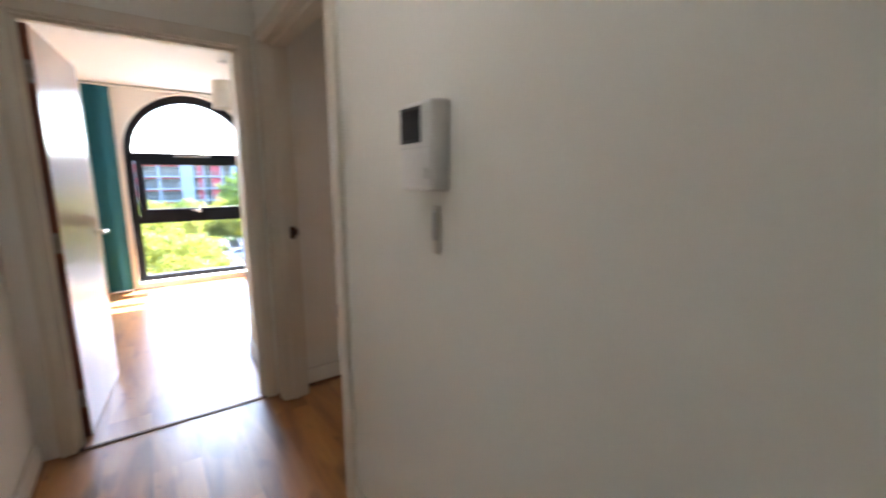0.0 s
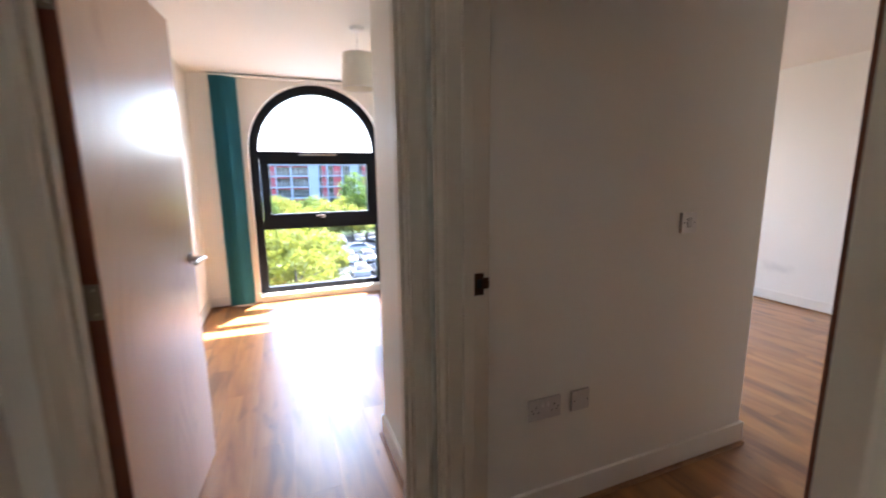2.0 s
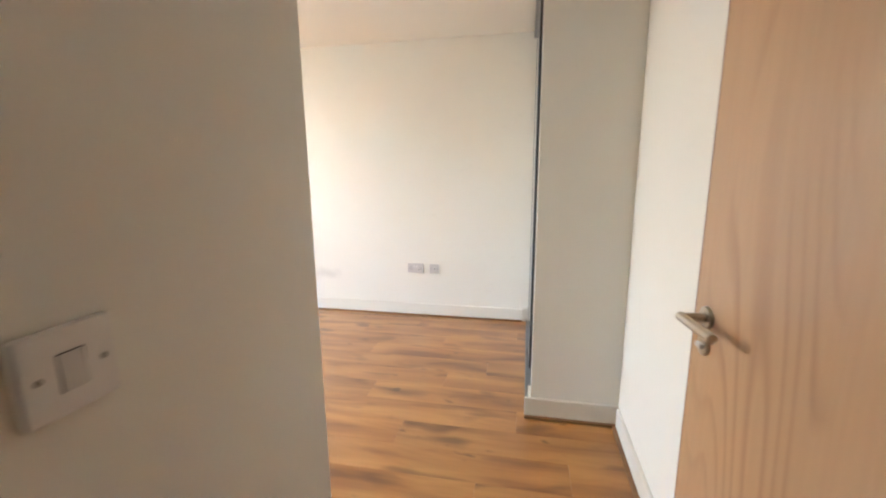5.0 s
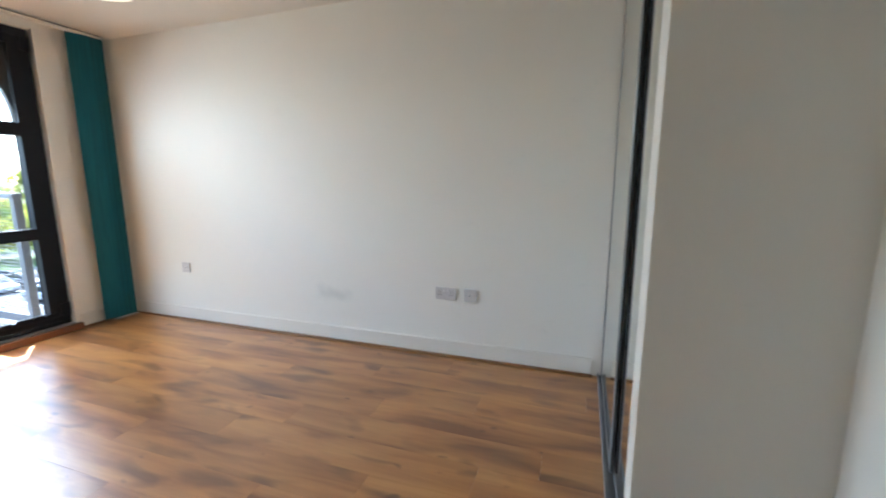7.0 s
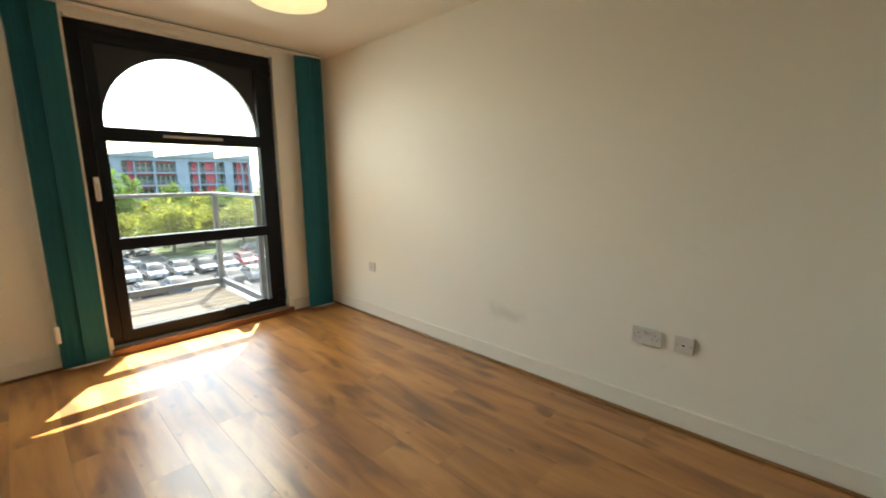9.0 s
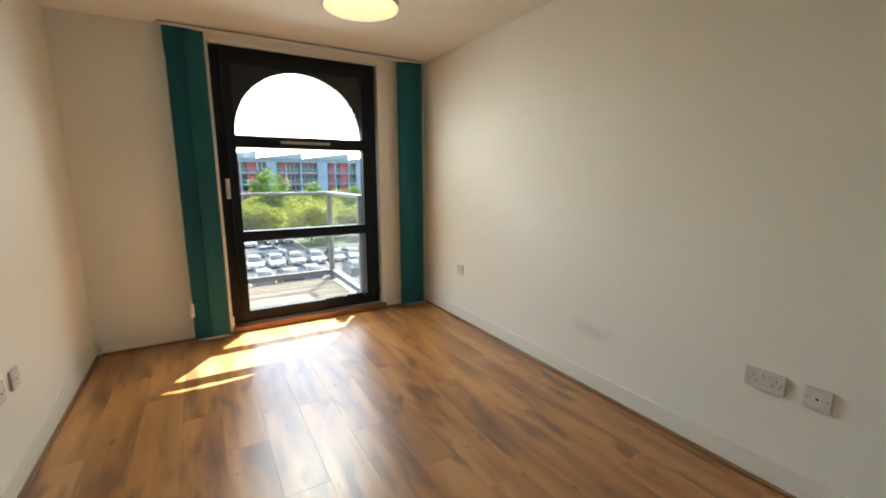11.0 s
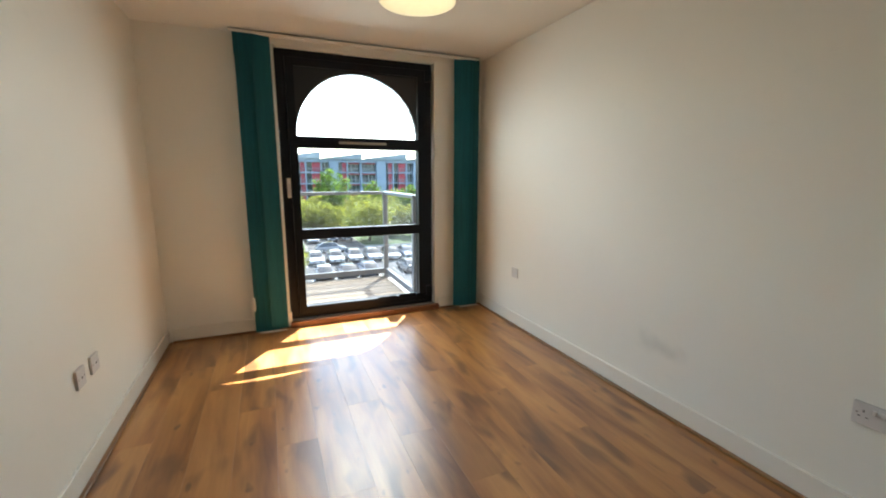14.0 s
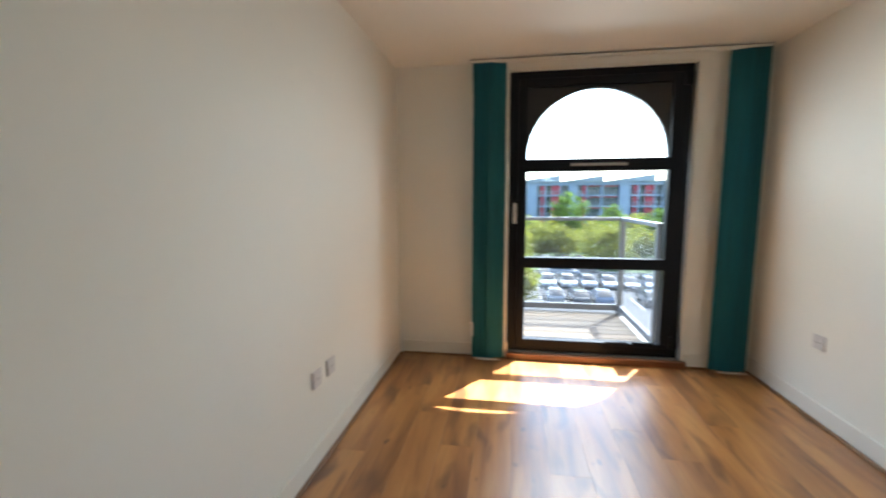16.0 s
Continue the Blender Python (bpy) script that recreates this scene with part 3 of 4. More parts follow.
def flat_pane(x0, x1, z0, z1, y):
    bm = bmesh.new()
    bm.faces.new([bm.verts.new(p) for p in ((x0, y, z0), (x1, y, z0), (x1, y, z1), (x0, y, z1))])
    return bm


win = setting("window_1", boxes((0.125, 0.235, 6.565, 6.640, 0.075, LW_S), (1.495, 1.605, 6.565, 6.640, 0.075, LW_S), (0.235, 1.495, 6.565, 6.640, 0.075, 0.135),
                                (0.235, 1.495, 6.565, 6.640, 0.80, 0.90), (0.235, 1.495, 6.565, 6.640, 1.575, LW_S + 0.005)), black_alu, "black-framed arched window with three panes")
b = bmesh.new()
arch_band(b, LW_C, LW_R + 0.05, LW_R - 0.06, LW_S, 6.566, 6.641)
part("arch_frame", b, black_alu, win)
b = boxes((0.240, 0.325, 6.545, 6.610, 0.90, 1.60), (1.405, 1.490, 6.545, 6.610, 0.90, 1.60), (0.325, 1.405, 6.545, 6.610, 0.90, 0.975), (0.325, 1.405, 6.545, 6.610, 1.525, 1.60))
part("opening_sash", b, black_alu, win)
pane_part(win, arch_pane(LW_C, LW_R - 0.055, LW_S, 6.600))
pane_part(win, flat_pane(0.32, 1.41, 0.97, 1.53, 6.590))
pane_part(win, flat_pane(0.23, 1.50, 0.13, 0.805, 6.600))
part("trickle_vent", rounded(boxes((0.655, 1.06, 6.552, 6.567, 1.622, 1.640)), 0.003), vent_grey, win, "pale grey trickle vent")
hd = part("window_handle", rounded(boxes((0.86, 0.90, 6.532, 6.546, 0.915, 0.950)), 0.003), steel, win, "small steel window handle")
part("grip", rounded(boxes((0.80, 0.90, 6.512, 6.530, 0.935, 0.952)), 0.005, 2), steel, hd)
part("window_sill", rounded(boxes((0.13, 1.60, 6.425, 6.564, 0.045, 0.076)), 0.005, 2), gloss_white, win, "white painted low sill")

# ---- balcony door ----
bal = setting("door_balcony", boxes((3.434, 3.505, 6.462, 6.545, 0.065, 2.325), (4.715, 4.778, 6.462, 6.545, 0.065, 2.325), (3.505, 4.715, 6.462, 6.545, 2.27, 2.325), (3.505, 4.715, 6.462, 6.545, 0.065, 0.095),
                                        (3.505, 3.530, 6.532, 6.545, 0.095, 2.27), (4.690, 4.715, 6.532, 6.545, 0.095, 2.27), (3.530, 4.690, 6.532, 6.545, 2.250, 2.27)),
              black_alu, "black-framed glazed balcony door with an arched top light")
leafbm = boxes((3.509, 3.572, 6.452, 6.53, 0.10, 2.266), (4.642, 4.711, 6.452, 6.53, 0.10, 2.266), (3.572, 4.642, 6.452, 6.53, 2.205, 2.266), (3.572, 4.642, 6.452, 6.53, 0.10, 0.165),
               (3.572, 4.642, 6.452, 6.53, 0.772, 0.858), (3.572, 4.642, 6.452, 6.53, 1.553, 1.648))
door_leaf = part("door_leaf", leafbm, black_alu, bal)
b = bmesh.new()
over_arch(b, BD_C, BD_R - 0.002, BD_S, 2.2055, 6.482, 6.528)
part("spandrel_panel", b, spandrel_grey, bal, "dark grey arched infill panel")
pane_part(bal, arch_pane(BD_C, BD_R, BD_S - 0.008, 6.505))
pane_part(bal, flat_pane(3.57, 4.645, 0.856, 1.555, 6.50))
pane_part(bal, flat_pane(3.57, 4.645, 0.163, 0.774, 6.50))
part("trickle_vent", rounded(boxes((3.915, 4.335, 6.438, 6.453, 1.592, 1.612)), 0.003), vent_grey, bal, "pale grey trickle vent")
hb = part("handle_plate", rounded(boxes((3.470, 3.500, 6.440, 6.4625, 1.135, 1.300)), 0.004, 2), plastic, bal, "white handle plate")
part("grip", rounded(boxes((3.477, 3.497, 6.400, 6.420, 1.145, 1.255)), 0.006, 2), plastic_grey, hb)
part("spindle", tube(bmesh.new(), (3.487, 6.441, 1.245), (3.487, 6.410, 1.245), 0.009), steel, hb, "", True)
for z in (0.19, 2.22):
    part("door_hinge", rounded(boxes((4.712, 4.775, 6.440, 6.4615, z - 0.05, z + 0.05)), 0.004), black_alu, bal)
for x0, x1, up in ((4.22, 4.40, 0.012), (4.43, 4.60, 0.018), (4.61, 4.70, 0.010)):
    part("restrictor", rounded(boxes((x0, x1, 6.442, 6.4525, 0.140, 0.165 + up)), 0.003), black_alu, bal, "black door restrictor")
part("threshold_strip", rounded(boxes((3.44, 4.79, 6.435, 6.50, 0.052, 0.064)), 0.002), grey_alu, bal, "grey aluminium threshold strip")
part("timber_sill", rounded(boxes((3.43, 4.83, 6.395, 6.455, 0.0, 0.052)), 0.006, 2), red_wood, bal, "red-brown timber threshold")
part("head_trim", rounded(boxes((3.44, 4.79, 6.438, 6.462, 2.327, 2.343)), 0.002), gloss_white, bal)
for x0, x1 in ((3.395, 3.43),):
    part("corner_block", rounded(boxes((x0, x1 + 0.012, 6.418, 6.440, 0.0, 0.14)), 0.004), gloss_white, bal)

# ---- fitted wardrobe ----
track = setting("wardrobe_track", boxes((3.956, 5.29, 2.250, 2.342, 0.0, 0.008), (3.956, 5.29, 2.250, 2.257, 0.008, 0.022), (3.956, 5.29, 2.2925, 2.2955, 0.008, 0.022), (3.956, 5.29, 2.335, 2.342, 0.008, 0.022)),
                grey_alu, "grey aluminium sliding-door floor track")
part("top_track", boxes((3.956, 5.29, 2.250, 2.342, 2.348, 2.399)), grey_alu, track, "grey aluminium head track")


def sliding_door(x0, x1, y, label):
    w = thing("wardrobe_sliding_door", label, "wardrobe door", Matrix.Translation((x0, y, 0.012)), "sliding wardrobe doors")
    wd, ht = x1 - x0, 2.335
    for a in (0, wd - 0.032):
        part("stile", rounded(boxes((a, a + 0.032, -0.008, 0.008, 0, ht)), 0.003), grey_alu, w, "grey aluminium stile")
    for z in (0, ht - 0.04):
        part("rail", rounded(boxes((0.032, wd - 0.032, -0.007, 0.007, z, z + 0.04)), 0.002), grey_alu, w)
    part("mirror_panel", boxes((0.030, wd - 0.030, -0.004, 0.006, 0.038, ht - 0.038)), mirror, w, "full-height mirror")
    part("brush_seal", boxes((-0.003, 0.0, -0.006, 0.002, 0.01, ht - 0.01)), dark_gap, w)


sliding_door(3.965, 4.47, 2.295, "mirrored sliding wardrobe door in a grey frame")
sliding_door(4.36, 5.283, 2.313, "mirrored sliding wardrobe door in a grey frame")


# ---- vertical blinds ----
def blind(name, label, x_rail0, x_rail1, y, stacks, z0, z1, wand_x):
    bl = thing(name, label, "blind", Matrix.Translation((0, y, 0)))
    r = part("headrail", rounded(boxes((x_rail0, x_rail1, -0.022, 0.022, z1, z1 + 0.026)), 0.003), gloss_white, bl, "white aluminium headrail")
    # the shadow line along the rail's top is a black strip
    part("rail_shadow_line", boxes((x_rail0 + 0.004, x_rail1 - 0.004, -0.0235, -0.0215, z1 + 0.017, z1 + 0.0225)), hole_black, r, "shadow line along the rail, put on as a dark strip")
    part("end_cap", rounded(boxes((x_rail1, x_rail1 + 0.006, -0.023, 0.023, z1 - 0.001, z1 + 0.027)), 0.002), plastic_grey, r)
    for k in range(3):
        x = x_rail0 + 0.15 + (x_rail1 - x_rail0 - 0.3) * k / 2
        part("ceiling_bracket", rounded(boxes((x - 0.012, x + 0.012, -0.026, 0.026, z1 + 0.024, TOP)), 0.001), plastic, r)
    rng = random.Random(name)
    for sx0, sx1, turn in stacks:
        n = 9
        half = 0.062
        inner0, inner1 = sx0 + half * abs(math.cos(radians(turn))), sx1 - half * abs(math.cos(radians(turn)))
        for i in range(n):
            x = inner0 + (inner1 - inner0) * i / (n - 1)
            a = radians(turn + rng.uniform(-7, 7))
            c, s = math.cos(a), math.sin(a)
            b = bmesh.new()
            cols = []
            for k in range(6):
                u = -half + 2 * half * k / 5
                bow = 0.006 * (1 - (u / half) ** 2)
                px, py = x + u * c - bow * s, u * s + bow * c
                cols.append([b.verts.new((px, py, z)) for z in (z0 + rng.uniform(0, 0.004), z0 + 0.03, (z0 + z1) / 2, z1)])
            for p, q in zip(cols, cols[1:]):
                for j in range(3):
                    b.faces.new((p[j], q[j], q[j + 1], p[j + 1]))
            ex = bmesh.ops.extrude_face_region(b, geom=list(b.faces))
            for v in [g for g in ex["geom"] if isinstance(g, bmesh.types.BMVert)]:
                v.co += Vector((-s, c, 0)) * 0.0012
            part("slat", b, teal_cloth, bl, "", True)
            part("weight_tab", rounded(boxes((x - 0.008, x + 0.008, -0.066, -0.058, z0 + 0.004, z0 + 0.016)), 0.002), plastic_grey, bl)
        chain = tube(bmesh.new(), (sx0 + 0.03, -0.064, z0 + 0.012), (sx1 - 0.01, -0.064, z0 + 0.010), 0.0036, 0.0036, 6)
        part("bead_chain", chain, plastic, bl, "white bead chain")
    if wand_x:
        c1 = part("pull_cord", tube(bmesh.new(), (wand_x, -0.01, z1), (wand_x, -0.078, 0.34), 0.003, 0.003, 6), plastic_grey, bl, "pale hanging cord")
        part("cord_weight", rounded(boxes((wand_x - 0.013, wand_x + 0.013, -0.090, -0.066, 0.235, 0.345)), 0.006, 2), plastic, c1, "white plastic cord weight")


blind("bedroom_blind", "teal vertical blind drawn open to both sides", 3.125, 5.205, 6.335, ((3.15, 3.405, 18), (4.965, 5.205, -22)), 0.03, 2.368, 3.152)
blind("living_room_blind", "teal vertical blind drawn open beside the window", -0.165, 2.0, 6.335, ((-0.145, 0.095, 24),), 0.03, 2.368, 0)


# ---- pendant lamps ----
def pendant(name, label, x, y, r_top, r_bot, z0, z1, bulb):
    p = thing(name, label, "pendant lamp", Matrix.Translation((x, y, TOP)))
    h0, h1 = z0 - TOP, z1 - TOP
    part("ceiling_rose", turned([(0.0005, -0.03), (0.02, -0.03), (0.045, -0.022), (0.05, -0.004), (0.05, 0.0)], 28), plastic, p, "white ceiling rose", True)
    part("flex", tube(bmesh.new(), (0, 0, -0.028), (0, 0, h1 - 0.005), 0.0035, 0.0035, 8), plastic, p, "white flex", True)
    sh = part("shade", turned([(r_bot, h0), (r_top, h1), (r_top - 0.003, h1), (r_bot - 0.003, h0), (r_bot, h0)], 48), shade_cloth, p, "cream drum fabric shade", True)
    for r, h in ((r_bot, h0), (r_top, h1)):
        part("shade_ring", turned([(r - 0.004, h), (r + 0.0015, h), (r + 0.0015, h + 0.006), (r - 0.004, h + 0.006), (r - 0.004, h)], 48), plastic, sh, "", True)
    part("lampholder", turned([(0.012, h1 - 0.005), (0.020, h1 - 0.01), (0.020, h1 - 0.06), (0.015, h1 - 0.065)], 20), plastic, p, "", True)
    part("bulb", turned([(0.014, h1 - 0.06), (0.020, h1 - 0.085), (0.030, h1 - 0.115), (0.030, h1 - 0.135), (0.020, h1 - 0.155), (0.001, h1 - 0.163)], 24), bulb, p, "white light bulb", True)
    for a in range(3):
        part("spider_arm", tube(bmesh.new(), (0.018 * math.cos(a * 2.094), 0.018 * math.sin(a * 2.094), h1 - 0.012), ((r_top - 0.003) * math.cos(a * 2.094), (r_top - 0.003) * math.sin(a * 2.094), h1 - 0.002), 0.002, 0.002, 6), plastic, p)


pendant("bedroom_pendant", "lit cream fabric pendant shade hanging from the ceiling", 3.91, 4.37, 0.145, 0.155, 1.985, 2.20, lit_bulb)
pendant("living_room_pendant", "white fabric pendant shade hanging from the ceiling", 1.01, 4.675, 0.108, 0.122, 1.985, 2.215, bulb_glass)
# added fill lamp, always out of view, shaped as a flush fitting to brighten the hall
hl = thing("hall_ceiling_light", "added round fill light on the hallway ceiling", "ceiling light", Matrix.Translation((0.30, 1.15, TOP)))
part("base", turned([(0.0005, -0.012), (0.135, -0.012), (0.14, -0.006), (0.14, 0.0)], 36), plastic, hl, "white base", True)
part("diffuser", turned([(0.128, -0.012), (0.122, -0.035), (0.09, -0.052), (0.04, -0.060), (0.0005, -0.061)], 36), fill_disc, hl, "glowing white disc of the added fill light", True)


# ---- plates on the walls ----
def on_wall(x, y, z, facing):
    """Local x runs along the wall to the viewer's right, y into the wall, z up."""
    return pose(x, y, z, 0, 0, {"-y": 0, "+x": 90, "-x": -90, "+y": 180}[facing])


def plate(t, w, h, d=0.012, material=None):
    return part("plate", rounded(boxes((-w / 2, w / 2, -d, 0, -h / 2, h / 2)), 0.003, 2), material or plastic, t, "white moulded plate")


def screws(t, xs, z=0.0):
    for x in xs:
        part("screw", tube(bmesh.new(), (x, -0.0118, z), (x, -0.0130, z), 0.0035, 0.0032, 10), hinge_steel, t)


def light_switch(x, y, z, facing, label):
    t = thing("light_switch", label, "light switch", on_wall(x, y, z, facing), "light switches")
    plate(t, 0.086, 0.086)
    b = bmesh.new()
    prism(b, [(-0.011, -0.018), (0.011, -0.018), (0.011, 0.018), (-0.011, 0.018)], -0.0165, -0.0118)
    for v in b.verts:
        if v.co.y < -0.015 and v.co.z > 0:
            v.co.y += 0.004
    part("rocker", b, plastic_grey, t, "white rocker")
    part("rocker_gap", boxes((-0.0125, 0.0125, -0.0124, -0.0119, -0.0195, 0.0195)), hole_black, t)
    screws(t, (-0.030, 0.030))


def double_socket(x, y, z, facing, label):
    t = thing("double_socket", label, "power socket", on_wall(x, y, z, facing), "power sockets")
    plate(t, 0.147, 0.086, material=plastic_grey)
    for s in (-1, 1):
        c = s * 0.042
        for dx, dz, w, h in ((0, 0.012, 0.004, 0.008), (-0.011, -0.010, 0.007, 0.004), (0.011, -0.010, 0.007, 0.004)):
            part("pin_hole", boxes((c + dx - w / 2, c + dx + w / 2, -0.0126, -0.0119, dz - h / 2, dz + h / 2)), hole_black, t)
        part("switch_rocker", rounded(boxes((s * 0.012 - 0.0065, s * 0.012 + 0.0065, -0.0165, -0.0118, 0.010, 0.030)), 0.002), plastic, t)
    screws(t, (-0.060, 0.060), 0.002)


def blank_plate(x, y, z, facing, label, outlet=True):
    t = thing("outlet_plate", label, "wall outlet", on_wall(x, y, z, facing), "single wall outlets")
    plate(t, 0.086, 0.086, material=plastic_grey)
    if outlet:
        part("outlet", rounded(boxes((-0.010, 0.010, -0.0135, -0.0115, -0.009, 0.009)), 0.001), plastic, t)
        part("outlet_hole", boxes((-0.006, 0.006, -0.0140, -0.0134, -0.005, 0.005)), hole_black, t)
    screws(t, (-0.031, 0.031))


light_switch(2.014, 2.80, 1.150, "-y", "white rocker light switch on the passage wall")
light_switch(-0.23, 2.385, 1.160, "+x", "white rocker light switch beside the living room door")
double_socket(1.318, 2.80, 0.462, "-y", "white double power socket low on the passage wall")
blank_plate(1.488, 2.80, 0.462, "-y", "white single outlet plate low on the passage wall", False)
double_socket(5.29, 3.348, 0.452, "-x", "white double power socket on the bedroom wall")
blank_plate(5.29, 3.172, 0.452, "-x", "white single outlet plate beside the double socket")
blank_plate(5.29, 5.740, 0.475, "-x", "white single outlet plate near the blind")
blank_plate(2.505, 4.865, 0.448, "+x", "white single outlet plate on the bedroom wall")
blank_plate(2.505, 5.025, 0.448, "+x", "white single outlet plate on the bedroom wall")

# heating controls on the hall wall
boiler = thing("isolator_switch", "white isolator switch plate with a wedge rocker", "switch", on_wall(-0.23, 1.803, 1.155, "+x"))
plate(boiler, 0.092, 0.096, 0.014)
b = bmesh.new()
prism(b, [(-0.012, -0.016), (0.012, -0.016), (0.007, 0.018), (-0.007, 0.018)], -0.026, -0.0135)
for v in b.verts:
    if v.co.y < -0.02 and v.co.z > 0:
        v.co.y += 0.009
part("rocker", b, plastic, boiler, "white wedge rocker")
for z in (-0.031, 0.031):
    part("marking", boxes((-0.012, 0.012, -0.0146, -0.0139, z - 0.0025, z + 0.0025)), plastic_grey, boiler, "small grey unreadable print")
for x in (-0.030, 0.030):
    part("screw", tube(bmesh.new(), (x, -0.0138, 0), (x, -0.0152, 0), 0.0035, 0.0032, 10), hinge_steel, boiler)
stat = thing("thermostat", "white thermostat on a dark backing box", "thermostat", on_wall(-0.23, 2.125, 1.160, "+x"))
part("back_box", rounded(boxes((-0.036, 0.036, -0.016, 0, -0.043, 0.043)), 0.003), hole_black, stat, "dark backing box")
part("cover", rounded(boxes((-0.037, 0.037, -0.032, -0.0162, -0.043, 0.043)), 0.004, 2), plastic, stat, "white cover")
part("display", boxes((-0.022, 0.014, -0.0326, -0.0319, 0.004, 0.022)), plastic_grey, stat, "pale green display")

# entry phone
ent = thing("entry_phone", "white video entry phone with a dark screen", "entry phone", on_wall(0.88, 1.066, 1.395, "-x"))
b = boxes((-0.100, 0.045, -0.052, 0, -0.105, 0.105))
for v in b.verts:
    if v.co.y < -0.02:
        v.co.x *= 0.94
        v.co.z *= 0.96
part("housing", rounded(b, 0.010, 3), plastic, ent, "white moulded housing", True)
part("screen_surround", rounded(boxes((-0.088, 0.0, -0.0545, -0.0515, 0.008, 0.090)), 0.002), hole_black, ent, "black screen surround")
part("screen", boxes((-0.080, -0.008, -0.0552, -0.0544, 0.016, 0.083)), screen, ent, "dark glossy screen")
part("seam", boxes((-0.096, 0.041, -0.0525, -0.0515, -0.004, -0.0025)), plastic_grey, ent)
part("call_button", rounded(boxes((0.012, 0.030, -0.0545, -0.0515, -0.075, -0.050)), 0.002), plastic_grey, ent)
tag = thing("entry_phone_tag", "small pale hanging tag below the entry phone", "tag", on_wall(0.88, 1.075, 1.20, "-x"))
part("sleeve", rounded(boxes((-0.012, 0.012, -0.008, 0, -0.065, 0.055)), 0.004, 2), frame_cream, tag, "pale plastic sleeve")
part("insert", rounded(boxes((-0.007, 0.007, -0.0092, -0.0078, -0.030, 0.046)), 0.002), vent_grey, tag, "grey insert")
for z in (0.049, 0.040):
    part("clip", boxes((-0.013, 0.013, -0.0100, -0.0080, z, z + 0.003)), plastic, tag)

# ---- balcony ----
balc = setting("balcony_slab", boxes((2.9, 4.80, 6.80, 8.12, -0.20, -0.035)), kerb_stone, "concrete balcony slab with timber decking")
rail = thing("balcony_railing", "grey metal balcony railing with fine horizontal louvres", "railing", Matrix.Translation((0, 0, -0.035)))
for x, y in ((4.735, 8.055), (4.735, 6.85), (3.0, 8.055)):
    p = part("post", rounded(boxes((x - 0.028, x + 0.028, y - 0.028, y + 0.028, 0, 1.12)), 0.003), rail_grey, rail)
    part("foot_plate", rounded(boxes((x - 0.05, x + 0.05, y - 0.05, y + 0.05, 0, 0.012)), 0.003), rail_grey, p)
part("handrail", rounded(boxes((2.95, 4.78, 8.02, 8.09, 1.12, 1.16)), 0.006, 2), rail_grey, rail)
part("handrail", rounded(boxes((4.70, 4.77, 6.82, 8.02, 1.12, 1.16)), 0.006, 2), rail_grey, rail)
part("bottom_rail", rounded(boxes((3.03, 4.705, 8.035, 8.075, 0.06, 0.13)), 0.004), rail_grey, rail)
part("bottom_rail", rounded(boxes((4.715, 4.755, 6.88, 8.025, 0.06, 0.13)), 0.004), rail_grey, rail)
for i in range(34):
    z = 0.15 + i * 0.0282
    part("louvre", boxes((3.03, 4.705, 8.0535, 8.0565, z, z + 0.0055)), rail_grey, rail)
    part("louvre", boxes((4.7335, 4.7365, 6.88, 8.025, z, z + 0.0055)), rail_grey, rail)

# ---- outside ----
GROUND = -9.3
setting("ground", boxes((-900, 900, 6.9, 1800, GROUND - 0.5, GROUND)), tarmac, "tarmac car park and road")
rng = random.Random(5)
verges = ((-40, 4.5, 22, 48), (-60, 8, 65.5, 76), (16.6, 120, 65.5, 76), (-60, 120, 81, 114))
for k, (x0, x1, y0, y1) in enumerate(verges):
    v = setting("verge_%d" % (k + 1), boxes((x0, x1, y0, y1, GROUND + 0.002, GROUND + 0.10)), grass, "grass verge with a concrete kerb")
    part("kerb", boxes((x0 - 0.12, x1 + 0.12, y0 - 0.12, y0, GROUND + 0.002, GROUND + 0.12), (x0 - 0.12, x1 + 0.12, y1, y1 + 0.12, GROUND + 0.002, GROUND + 0.12), (x0 - 0.12, x0, y0, y1, GROUND + 0.002, GROUND + 0.12), (x1, x1 + 0.12, y0, y1, GROUND + 0.002, GROUND + 0.12)), kerb_stone, v)
BAY = 2.38
lines = setting("parking_lines", boxes(*[(6.93 + BAY * i, 7.03 + BAY * i, y0, y0 + 4.8, GROUND, GROUND + 0.005) for i in range(18) for y0 in (52.9, 44.6)]), line_white, "worn white parking bay lines")


